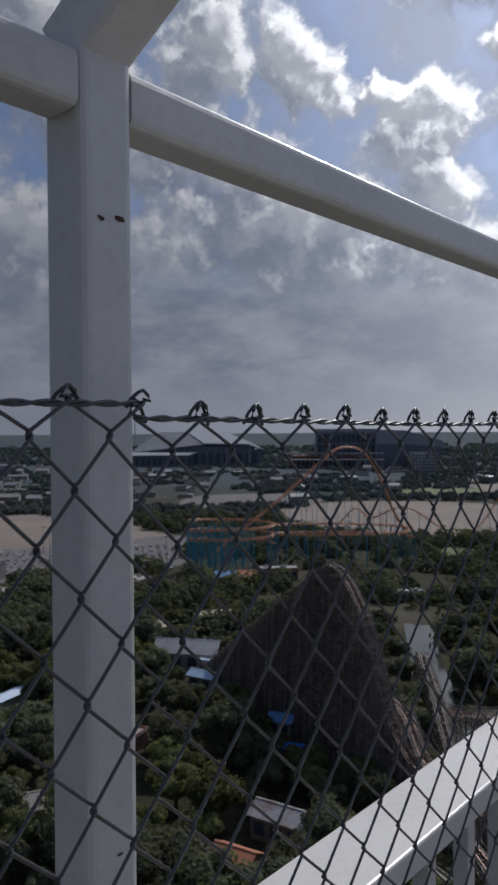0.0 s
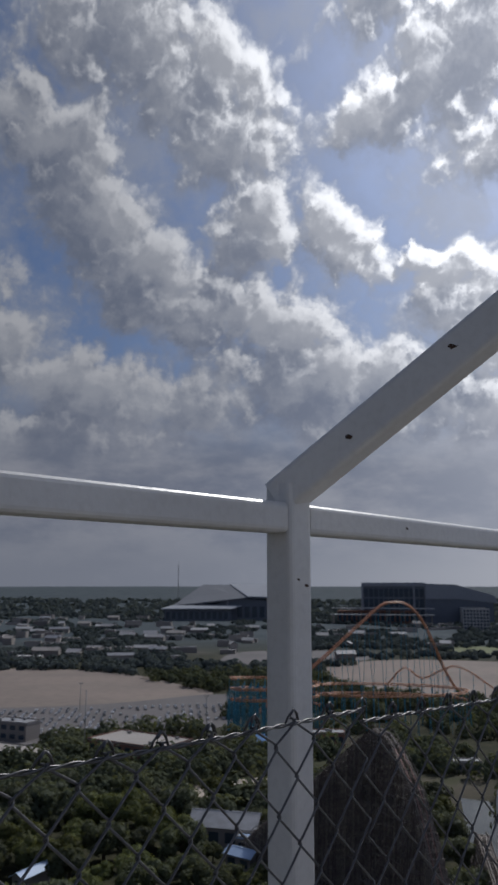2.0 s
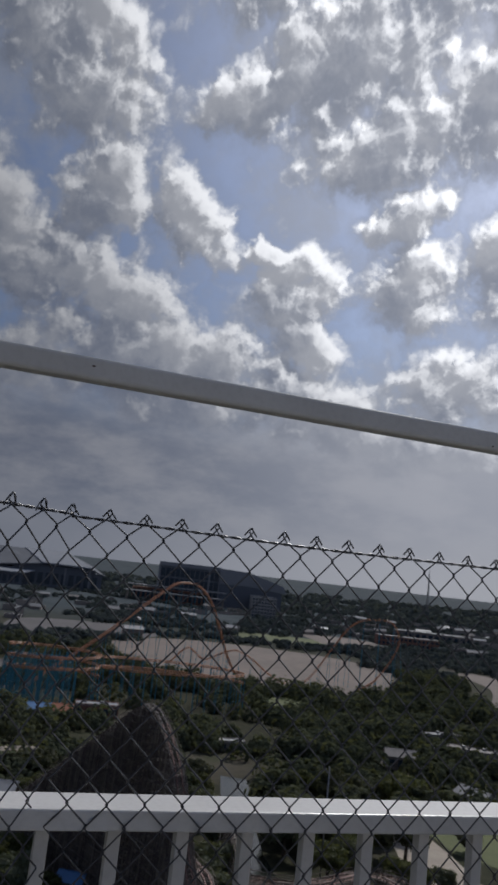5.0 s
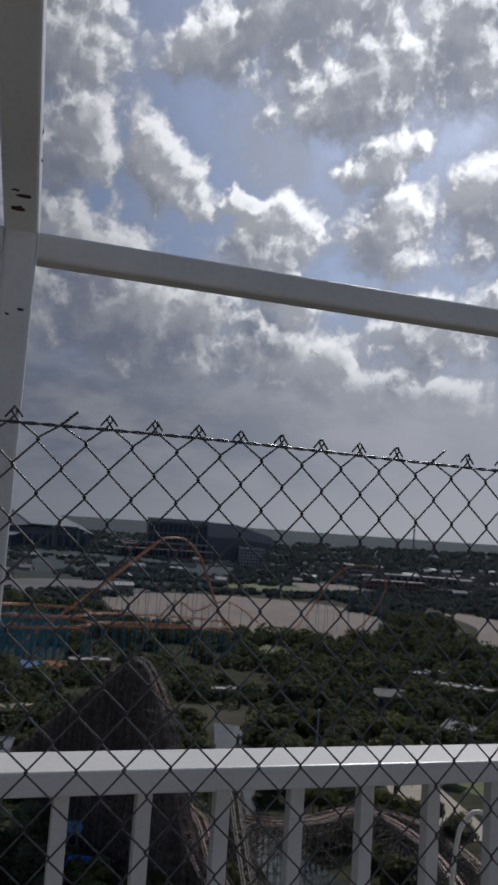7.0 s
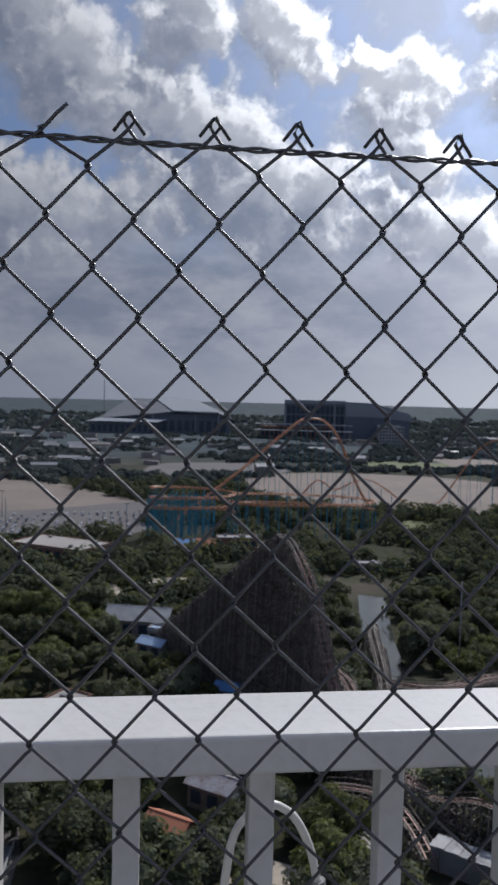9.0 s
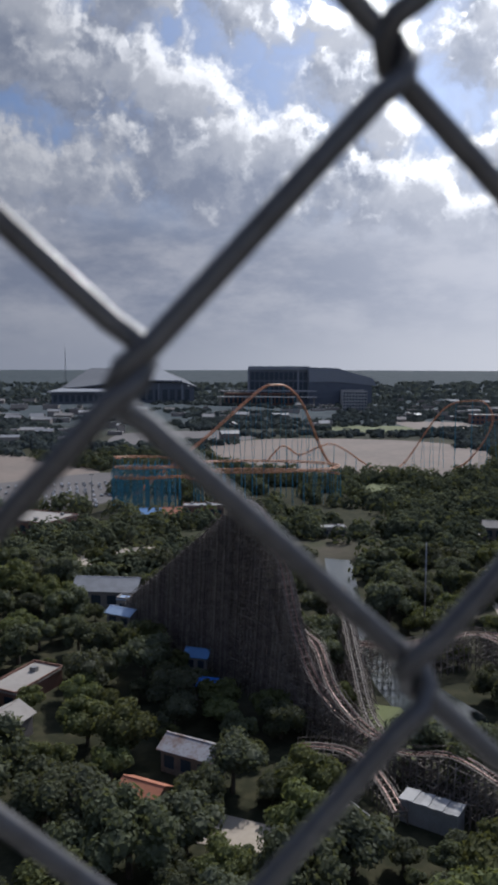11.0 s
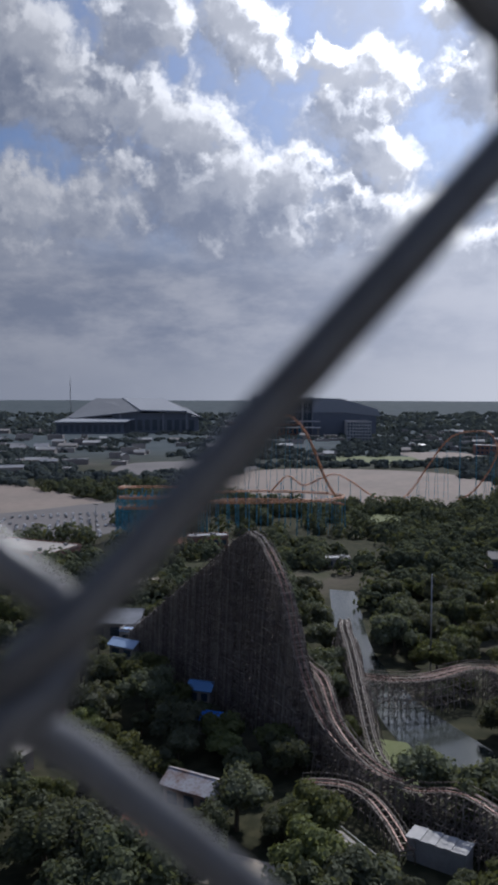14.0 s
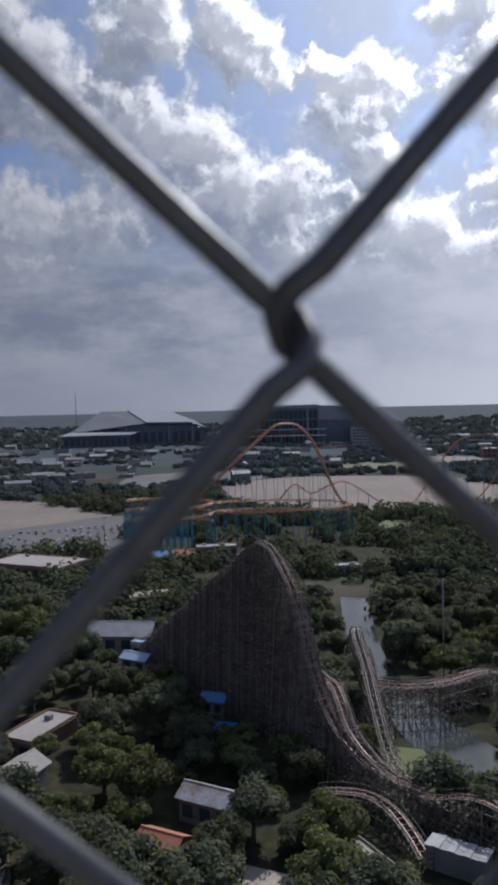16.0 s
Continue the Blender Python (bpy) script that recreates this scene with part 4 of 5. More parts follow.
# ---- buildings ----
def building(name, label, x, y, w, d, h, turn, wall, roof, kind="flat", windows=0, storeys=1, category="building", group=""):
    """A house with walls, a roof with eaves, and its windows."""
    t = thing(name, label, category, group, (x, y, ground_height(x, y) if math.hypot(x, y) > 1900 else 0), turn)
    s = Soup()
    s.box(-w / 2, -d / 2, 0, w / 2, d / 2, h)
    body = s.link("wall", wall, t)
    r = Soup()
    if kind == "flat":
        r.box(-w / 2 - 0.3, -d / 2 - 0.3, h, w / 2 + 0.3, d / 2 + 0.3, h + 0.35)
        ob = r.link("roof", roof, t)
        p = Soup()
        for a, b in (((-1, -1), (1, -1)), ((1, -1), (1, 1)), ((1, 1), (-1, 1)), ((-1, 1), (-1, -1))):
            p.beam((a[0] * (w / 2 + 0.1), a[1] * (d / 2 + 0.1), h + 0.6), (b[0] * (w / 2 + 0.1), b[1] * (d / 2 + 0.1), h + 0.6), 0.25, 0.55)
        p.link("parapet", wall, t)
        rng = random.Random(int(x * 10 + y))
        for k in range(3 if w > 12 else 1):
            u = Soup()
            bx, by = rng.uniform(-w / 2.6, w / 2.6), rng.uniform(-d / 2.8, d / 2.8)
            u.box(bx - 0.9, by - 0.7, h + 0.35, bx + 0.9, by + 0.7, h + 1.5)
            u.link("roof_unit", M_STEEL, ob, "grey cooling unit")
    else:
        rise = min(w, d) * 0.28
        e, th = 0.7, 0.18
        n = len(r.v)
        if w >= d:
            prof = [(-d / 2 - e, h - 0.2), (0, h + rise), (d / 2 + e, h - 0.2), (d / 2 + e, h - 0.2 + th), (0, h + rise + th), (-d / 2 - e, h - 0.2 + th)]
            for xx in (-w / 2 - e, w / 2 + e):
                r.v += [(xx, a, b) for a, b in prof]
            g = [(-w / 2, -d / 2, h), (-w / 2, d / 2, h), (-w / 2, 0, h + rise - 0.05), (w / 2, -d / 2, h), (w / 2, d / 2, h), (w / 2, 0, h + rise - 0.05)]
        else:
            prof = [(-w / 2 - e, h - 0.2), (0, h + rise), (w / 2 + e, h - 0.2), (w / 2 + e, h - 0.2 + th), (0, h + rise + th), (-w / 2 - e, h - 0.2 + th)]
            for yy in (-d / 2 - e, d / 2 + e):
                r.v += [(a, yy, b) for a, b in prof]
            g = [(-w / 2, -d / 2, h), (w / 2, -d / 2, h), (0, -d / 2, h + rise - 0.05), (-w / 2, d / 2, h), (w / 2, d / 2, h), (0, d / 2, h + rise - 0.05)]
        r.f += [(0, 1, 2, 3, 4, 5), (11, 10, 9, 8, 7, 6)] + [(i, (i + 1) % 6, 6 + (i + 1) % 6, 6 + i) for i in range(6)]
        r.link("roof", roof, t)
        link_mesh("gable", g[:3], [(0, 1, 2)], wall, t)
        link_mesh("gable", g[3:], [(1, 0, 2)], wall, t)
        ridge = Soup()
        if w >= d:
            ridge.beam((-w / 2 - e, 0, h + rise + th), (w / 2 + e, 0, h + rise + th), 0.4, 0.12)
        else:
            ridge.beam((0, -d / 2 - e, h + rise + th), (0, d / 2 + e, h + rise + th), 0.4, 0.12)
        ridge.link("ridge", roof, t)
    for st in range(storeys):
        zc = (st + 0.5) * h / storeys
        for k in range(windows):
            q = Soup()
            xx = -w / 2 + (k + 0.5) * w / windows
            q.box(xx - 0.3 * w / windows, -d / 2 - 0.06, zc - 0.26 * h / storeys, xx + 0.3 * w / windows, -d / 2 + 0.05, zc + 0.26 * h / storeys)
            q.link("window", M_GLASS, body)
    return t


building("shed", "long shed with a pale blue metal roof", -22, 416, 10.5, 9, 4, 4, M_WALL, M_BLUE_ROOF, "gable", 3)
building("shed", "shed with a terracotta red roof joined to a blue one", -11, 417, 11, 9, 4, 4, M_WALL, M_RED_ROOF, "gable", 3)
building("ride_station", "tan walled ride station under a grey roof", 7, 426, 22, 10, 6, 3, M_BRICK, M_GREY_ROOF, "flat", 5)
building("ride_station", "coaster station under a broad grey metal roof", -29, 268, 22, 12, 6, -10, M_WALL, M_GREY_ROOF, "gable", 4)
building("shed", "low shed with a pale blue roof beside the station", -22, 245, 9, 5, 4, -32, M_WALL, M_SKYBLUE_ROOF, "gable", 2)
building("shed", "small shed with a pale blue roof", -20, 256, 9, 4, 5, -20, M_WALL, M_SKYBLUE_ROOF, "flat", 2)
building("kiosk", "kiosk with a bright blue tin roof under trees", 2, 207, 6, 5, 4, -20, M_WALL, M_BLUE_ROOF, "gable", 2)
building("kiosk", "kiosk under a vivid blue canvas roof", 4.5, 187, 6, 4, 4, -20, M_WALL, M_TARP, "gable", 2)
building("barn", "long barn with a rusted tin roof", 0.5, 152, 12, 6.5, 5, -32, M_TIMBER, M_RUST_ROOF, "gable", 3)
building("shed", "shed with a rust brown roof beside the path", -9, 140, 8, 5, 3.5, -30, M_TIMBER, M_RED_ROOF, "gable", 1)
building("hall", "hall with a flat tan concrete roof among the trees", -42, 193, 9, 18, 4, -28, M_BRICK, M_STONE, "flat", 2)
building("house", "cottage with a pale gabled roof", -42, 167, 8, 12, 5, -25, M_WALL, M_STONE, "gable", 2)
building("house", "small cottage with a pale roof", -50, 161, 9, 7, 4, 20, M_WALL, M_STONE, "gable", 2)
building("shed", "shed with a teal roof deep in the trees", -79, 228, 4, 14, 4, -25, M_WALL, M_SKYBLUE_ROOF, "gable", 1)
building("hut", "small white hut by the river", 70, 372, 12, 6, 4, 0, M_WALL, M_WHITE_ROOF, "flat", 3)
building("house", "pink walled house with a tan roof at the path's end", 149, 360, 14, 9, 6, -12, M_WALL, M_STONE, "gable", 3)
building("shed", "long open shed with a pale flat roof", 201, 428, 22, 7, 4, 8, M_WALL, M_WHITE_ROOF, "flat", 4)
building("hall", "long hall with a flat pale roof among trees", 206, 383, 40, 10, 5, -35, M_WALL, M_STONE, "flat", 8)
building("marquee", "white canvas marquee beside the road", 160, 306, 9, 14, 4, 25, M_WHITE_ROOF, M_WHITE_ROOF, "gable")
building("hall", "broad brick hall with a flat concrete roof by the car park", -85, 400, 46, 26, 6, -28, M_BRICK, M_STONE, "flat", 8)
building("hall", "low hall with a pale flat roof by the car park", -150, 385, 50, 16, 4, -22, M_WALL, M_STONE, "flat", 6)
building("hall", "mauve grey block at the car park's edge", -160, 430, 24, 12, 9, -20, M_WALL, M_GREY_ROOF, "flat", 4, 2)
building("terminal", "long red brick building behind the woods", 455, 1100, 90, 26, 13, -12, M_BRICK, M_WHITE_ROOF, "flat", 14, 2)
building("terminal", "long hall with a broad white roof", 580, 1290, 130, 40, 12, -16, M_WALL, M_WHITE_ROOF, "flat", 12)
building("office_block", "pale office block with rows of windows", 315, 1466, 46, 22, 36, -10, M_WHITE_ROOF, M_WHITE_ROOF, "flat", 8, 6)
building("hall", "cream hall with a white roof far on the plain", 700, 1010, 110, 30, 9, -30, M_WALL, M_WHITE_ROOF, "flat", 10)
building("hall", "tan roofed hall beside the east road", 640, 900, 70, 24, 8, -30, M_WALL, M_STONE, "flat", 8)


def stone_block():
    t = thing("tunnel_shed", "grey tunnel shed with a stepped pale roof over the track", "shed", at=(43.5, 130, 0), turn=-38)
    s = Soup()
    s.box(-5.4, -1.9, 0, 5.4, 1.9, 4.2)
    s.link("wall", M_GREY_ROOF, t)
    for k in range(8):
        r = Soup()
        r.box(-5.6 + k * 1.4, -2.2, 4.2 + 0.12 * (k % 2) + 0.05 * math.sin(k * 2.1), -5.6 + (k + 1) * 1.4 - 0.05, 2.2, 4.5 + 0.12 * (k % 2))
        r.link("roof_panel", M_WHITE_ROOF, t)


stone_block()


def slab(name, top, thick, material, parent, label=""):
    """A flat sheet of roof, thick downwards."""
    n = len(top)
    v = [tuple(p) for p in top] + [(p[0], p[1], p[2] - thick) for p in top]
    f = [tuple(range(n)), tuple(range(2 * n - 1, n - 1, -1))] + [(i, n + i, n + (i + 1) % n, (i + 1) % n) for i in range(n)]
    return link_mesh(name, v, f, material, parent, label)


def stadium_dome():
    t = thing("stadium", "vast grey stadium with a pitched dark and pale sliding roof", "stadium", at=(-125, 1900, 0), turn=3)
    s = Soup()
    s.box(-168, -105, 0, 128, 100, 36)
    s.box(-70, -104, 36, 112, 20, 46)
    body = s.link("wall", M_STADIUM, t, "dark grey stadium wall")
    # folded roof: a dark hipped half and a pale panel that slides over the field
    slab("roof_shell", [(-178, -112, 32), (-4, -112, 51), (-51, 30, 79), (-118, 30, 79)], 3, M_DARK_ROOF, t, "dark hipped roof half")
    slab("roof_shell", [(-178, -112, 32), (-118, 30, 79), (-118, 60, 79), (-178, 105, 32)], 3, M_DARK_ROOF, t, "dark hipped roof half")
    slab("roof_panel", [(-6, -114, 53), (100, -114, 51), (50, 32, 79), (-53, 32, 81)], 3, M_STADIUM_ROOF, t, "pale sliding roof panel")
    slab("roof_shell", [(100, -110, 48), (135, -110, 36), (112, 60, 52), (50, 32, 77)], 3, M_DARK_ROOF, t, "dark hipped roof end")
    slab("roof_shell", [(-118, 30, 79), (50, 32, 78), (60, 100, 40), (-178, 105, 32)], 3, M_DARK_ROOF, t, "dark rear roof half")
    slab("low_roof", [(-200, -150, 27), (-40, -150, 27), (-20, -114, 33), (-178, -114, 33)], 2, M_STADIUM_ROOF, t, "pale low roof over the concourse")
    s = Soup()
    s.box(-192, -142, 0, -44, -108, 24)
    annex = s.link("annex", M_STADIUM, t)
    for k in range(11):
        q = Soup()
        q.box(-188 + k * 13, -143.5, 4, -188 + k * 13 + 8, -141.5, 19)
        q.link("window", M_GLASS, annex)
    for k in range(9):
        q = Soup()
        x = -30 + k * 17
        q.box(x, -106.5, 6, x + 11, -104.5, 30)
        q.link("window", M_GLASS, body)
    for x in (-150, -52, 46, 100):
        q = Soup()
        q.beam((x, -108, 0), (x, -108, 36 if x < -60 else 44), 4.0)
        q.link("buttress", M_STADIUM_ROOF, t)


def stadium_block():
    t = thing("stadium", "glass fronted ball park with a pitched retractable roof", "stadium", at=(270, 1712, 0), turn=-9)
    s = Soup()
    s.box(-138, -30, 0, -8, 60, 80)
    s.link("block", M_STADIUM, t, "dark boxy roof housing")
    s = Soup()
    s.box(-140, -34, 76, -6, -29, 84)
    s.link("fascia", M_STADIUM_ROOF, t)
    for x0, x1 in ((-141, -137), (-32, -28), (-9, -5)):
        q = Soup()
        q.box(x0, -33, 0, x1, -29, 78)
        q.link("pylon", M_STADIUM_ROOF, t, "pale steel pylon")
    s = Soup()
    s.box(62, -66, 0, 112, -42, 34)
    s.link("gatehouse", M_WHITE_ROOF, t, "white block before the stand")
    for k in range(12):
        for j in range(3):
            q = Soup()
            q.box(-135 + k * 10.6, -31, 12 + j * 21, -135 + k * 10.6 + 8.6, -29.5, 12 + j * 21 + 17)
            q.link("window", M_GLASS, t)
    v = [(-6, -40, 50), (60, -40, 50), (140, -40, 42), (-6, 60, 50), (60, 60, 50), (140, 60, 42), (-6, -40, 82), (55, -40, 80), (132, -40, 58), (-6, 60, 82), (55, 60, 80), (132, 60, 58)]
    link_mesh("roof", v, [(6, 7, 10, 9), (7, 8, 11, 10), (0, 1, 7, 6), (1, 2, 8, 7), (3, 9, 10, 4), (4, 10, 11, 5), (2, 5, 11, 8), (0, 6, 9, 3)], M_STADIUM_ROOF, t, "pale pitched roof")
    s = Soup()
    s.box(-6, -38, 0, 130, 58, 50)
    s.link("stand", M_STADIUM, t)
    s = Soup()
    s.box(-190, -60, 0, -30, -34, 26)
    s.link("concourse", M_BRICK, t)
    for k in range(16):
        q = Soup()
        q.box(-188 + k * 10, -61.5, 4, -188 + k * 10 + 6.5, -59, 22)
        q.link("arch_window", M_GLASS, t)
    for y, z in ((-62, 30), (-90, 18)):
        s = Soup()
        s.box(-200, y - 14, z, 10, y, z + 2)
        s.link("canopy", M_WHITE_ROOF, t)
    for x in (-195, -140, -85, -30, 5):
        s = Soup()
        s.box(x - 2, -92, 0, x + 2, -88, 18)
        s.link("pier", M_WALL, t)


stadium_dome()
stadium_block()


def mast(x, y, h, label, r=1.2):
    t = thing("radio_mast", label, "mast", at=(x, y, ground_height(x, y) - 1))
    s = Soup()
    for a in range(3):
        c = 2 * math.pi * a / 3
        s.beam((r * 2.4 * math.cos(c), r * 2.4 * math.sin(c), 0), (0.3 * r * math.cos(c), 0.3 * r * math.sin(c), h), r * 0.7)
    s.link("lattice", M_STEEL, t)
    s = Soup()
    s.beam((0, 0, h * 0.9), (0, 0, h * 1.12), r * 0.5)
    s.link("antenna", M_STEEL, t)


mast(1047, 2380, 128, "thin radio mast far on the plain", 2.0)
mast(-470, 2960, 130, "slender radio mast on the horizon", 1.2)


def light_pole(x, y, h, label, heads=True):
    t = thing("lamp_pole", label, "lamp pole", "tall poles", (x, y, 0))
    s = Soup()
    s.tube([(0, 0, 0), (0, 0, h)], 0.22, 8)
    s.link("pole", M_STEEL, t, "", True)
    s = Soup()
    s.tube([(0, 0, 0), (0, 0, 0.5)], 0.4, 8)
    s.link("base", M_STEEL, t)
    if not heads:
        return
    s = Soup()
    s.beam((-1.6, 0, h - 0.3), (1.6, 0, h - 0.3), 0.25)
    s.link("crossarm", M_STEEL, t)
    for k in (-1.4, -0.5, 0.5, 1.4):
        q = Soup()
        q.box(k - 0.25, -0.35, h - 0.25, k + 0.25, 0.2, h + 0.15)
        q.link("lamp_head", M_STEEL, t)


light_pole(70, 221, 31, "tall grey steel pole by the river", False)
light_pole(-109, 384, 32, "tall grey pole beside the car park hall", False)
light_pole(-60, 470, 18, "lamp pole in the car park")
light_pole(-150, 520, 18, "lamp pole in the car park")


def foot_bridge():
    t = thing("footbridge", "grey ramp with white side rails over dark water", "bridge", at=(-37.5, 122, 1.2), turn=4)
    s = Soup()
    s.box(-1.6, -16, -0.4, 1.6, 14, 0)
    s.link("deck", M_GREY_ROOF, t)
    for k in (-1.6, 1.6):
        s = Soup()
        s.beam((k, -16, 1.0), (k, 14, 1.0), 0.14)
        s.beam((k, -16, 0.5), (k, 14, 0.5), 0.1)
        for j in range(13):
            s.beam((k, -16 + j * 2.5, -0.2), (k, -16 + j * 2.5, 1.0), 0.12)
        s.link("side_rail", M_WHITE_ROOF, t)
    for j in (-12, 0, 10):
        s = Soup()
        s.box(-1.2, j - 0.3, -1.25, 1.2, j + 0.3, -0.4)
        s.link("pier", M_GREY_ROOF, t)


foot_bridge()


def white_ramp():
    t = thing("walkway", "pale narrow walkway with rails between trees", "walkway", at=(0, 0, 0))
    a, b = Vector((26.6, 137.8, 2)), Vector((33.5, 123.5, 2))
    s = Soup()
    s.beam(a, b, 1.6, 0.3)
    s.link("deck", M_STONE, t)
    n = Vector((b.y - a.y, a.x - b.x, 0)).normalized()
    for k in (-0.75, 0.75):
        s = Soup()
        s.beam(a + n * k + Vector((0, 0, 1)), b + n * k + Vector((0, 0, 1)), 0.14)
        s.link("rail", M_WHITE_ROOF, t)
    for j in (0.1, 0.5, 0.9):
        p = a.lerp(b, j)
        s = Soup()
        s.beam((p.x, p.y, 0), (p.x, p.y, 1.9), 0.35)
        s.link("pier", M_STONE, t)


white_ramp()


# ---- parked cars ----
def make_car():
    t = thing("car", "parked car on the grey lot", "car", "parked cars", (0, 0, 0.16))
    bm = bmesh.new()
    prof = [(-2.2, 0.3), (2.2, 0.3), (2.25, 0.75), (1.2, 0.92), (0.6, 1.42), (-1.2, 1.45), (-1.9, 0.98), (-2.25, 0.9)]
    rows = [[bm.verts.new((x, y * (0.86 if z > 1.1 else 1.0), z)) for x, z in prof] for y in (-0.88, 0.88)]
    bm.faces.new(rows[0])
    bm.faces.new(list(reversed(rows[1])))
    for i in range(len(prof)):
        j = (i + 1) % len(prof)
        bm.faces.new((rows[0][i], rows[0][j], rows[1][j], rows[1][i]))
    bmesh.ops.recalc_face_normals(bm, faces=bm.faces)
    part("body", bm, M_CAR, t)
    s = Soup()
    s.box(-1.3, -0.8, 1.0, 0.85, 0.8, 1.36)
    s.link("glazing", M_GLASS, t)
    for x in (-1.35, 1.4):
        for y in (-0.8, 0.8):
            s = Soup()
            s.tube([(x, y - 0.1, 0.32), (x, y + 0.1, 0.32)], 0.32, 8)
            s.link("wheel", M_TYRE, t)
    return t


CAR = make_car()
CAR.location = (-80, 505, 0.16)
rng = random.Random(5)
count = 0
for row in range(16):
    y0 = 440 + row * 9.5
    for k in range(44):
        x = -262 + k * 4.9 + row * 1.0 + (3 if row % 2 else 0)
        y = y0 + (x + 120) * 0.28
        inside = -330 < x < -52 and y < 560 + (x + 60) * 0.28 and y > 428 + (x + 80) * 0.30
        if not inside or rng.random() > 0.62 or count > 290 or (-120 < x < -96 and 440 < y < 478) or (-80 < x < -62 and 470 < y < 492):
            continue
        copy_thing(CAR, pose(x, y, 0.16, 0, 0, 100 + rng.uniform(-3, 3) + (180 if rng.random() < 0.5 else 0)))
        count += 1


# ---- trees ----
def crown_mesh(seed, lobes, spread, height, leafs, size, material):
    rng = random.Random(seed)
    v, f = [], []
    for k in range(lobes):
        a = rng.uniform(0, 6.283)
        q = math.sqrt(rng.random()) * spread
        zc = height * (0.35 + 0.5 * rng.random() * (1 - 0.4 * q / spread))
        r = rng.uniform(0.26, 0.42) * spread
        c = Vector((q * 0.72 * math.cos(a), q * 0.72 * math.sin(a), zc))
        # solid inner mass of the lobe
        n0 = len(v)
        bm = bmesh.new()
        bmesh.ops.create_icosphere(bm, subdivisions=1, radius=r * 0.86)
        for w in bm.verts:
            p = w.co * (0.85 + 0.3 * rng.random())
            v.append((c.x + p.x, c.y + p.y, c.z + p.z * 0.78))
        for g in bm.faces:
            f.append(tuple(n0 + w.index for w in g.verts))
        bm.free()
        for _ in range(leafs):
            d = Vector((rng.gauss(0, 1), rng.gauss(0, 1), rng.gauss(0.25, 1))).normalized()
            p = c + Vector((d.x, d.y, d.z * 0.8)) * r * rng.uniform(0.82, 1.16)
            s = size * rng.uniform(0.6, 1.4)
            nrm = (d + Vector((rng.uniform(-0.9, 0.9), rng.uniform(-0.9, 0.9), rng.uniform(-0.5, 0.9)))).normalized()
            t1 = nrm.cross(Vector((0.3, 0.5, 0.8))).normalized()
            t2 = nrm.cross(t1)
            n0 = len(v)
            v.extend(tuple(p + t1 * (s * i) + t2 * (s * j * 0.7)) for i, j in ((-0.5, -0.3), (0.3, -0.5), (0.55, 0.25), (-0.2, 0.5)))
            f.append((n0, n0 + 1, n0 + 2, n0 + 3))
    me = bpy.data.meshes.new("crown")
    me.from_pydata(v, [], f)
    me.materials.append(material)
    me.update()
    return me


def trunk_mesh(seed, height, spread):
    rng = random.Random(seed)
    s = Soup()

    def limb(a, b, r0, r1):
        n0 = len(s.v)
        a, b = Vector(a), Vector(b)
        d = (b - a).normalized()
        x = d.cross(Vector((0.2, 0.9, 0.1))).normalized()
        y = d.cross(x)
        for e, r in ((a, r0), (b, r1)):
            for k in range(6):
                c = k * math.pi / 3
                s.v.append(tuple(e + x * (r * math.cos(c)) + y * (r * math.sin(c))))
        for k in range(6):
            s.f.append((n0 + k, n0 + (k + 1) % 6, n0 + 6 + (k + 1) % 6, n0 + 6 + k))
    limb((0, 0, -0.3), (0.1, 0, height * 0.4), 0.42, 0.28)
    for k in range(5):
        a = k * 1.257 + rng.uniform(-0.3, 0.3)
        limb((0.1, 0, height * 0.36), (spread * 0.5 * math.cos(a), spread * 0.5 * math.sin(a), height * 0.65), 0.2, 0.07)
    me = bpy.data.meshes.new("trunk")
    me.from_pydata(s.v, [], s.f)
    me.materials.append(M_BARK)
    me.update()
    return me


KINDS = []
for k in range(6):
    spread, height = (5.6, 10.5) if k < 3 else (4.3, 8.5)
    KINDS.append((crown_mesh(40 + k, 18, spread, height, 165, 0.5, M_LEAF[k % 3]), trunk_mesh(60 + k, height, spread)))
LABELS = ["broad dark green oak tree in full leaf", "leafy yellow-green elm tree", "grey-green ash tree with an uneven crown"]


def tree(x, y, kind, scale, turn):
    ob = thing("tree", LABELS[kind % 3], "tree", "park trees", (x, y, 0), turn)
    ob.scale = (scale, scale, scale)
    for nm, me in zip(("crown", "trunk"), KINDS[kind]):
        o = new(nm, me)
        o.parent = ob


# Clearings where nothing grows: x, y, radius
CLEAR = [(0.5, 152, 9), (-9, 140, 5), (-29, 268, 15), (-22, 245, 7), (2, 207, 5.5), (4.5, 187, 5.5), (-42, 193, 11), (-42, 167, 9), (-50, 161, 7),
         (70, 372, 9), (149, 360, 12), (-37.5, 122, 9), (-37, 105, 6), (43.5, 130, 8), (46, 168, 11), (56, 190, 11), (58, 160, 9), (62, 150, 9), (55, 215, 9), (54, 240, 6), (56, 265, 7), (61, 300, 7), (30, 131, 6),
         (116, 250, 12), (112, 225, 12), (118, 285, 10), (138, 335, 10), (140, 270, 16), (-22, 416, 12), (-8, 417, 12), (7, 426, 14), (201, 428, 14), (206, 383, 20), (160, 306, 11), (-20, 248, 9), (-10, 143, 5), (10, 132, 5), (-5, 232, 9), (-85, 400, 30), (-150, 390, 26), (-70, 395, 20),
         (-30, 335, 14), (-5, 352, 12), (-50, 318, 12), (-82, 226, 6)]
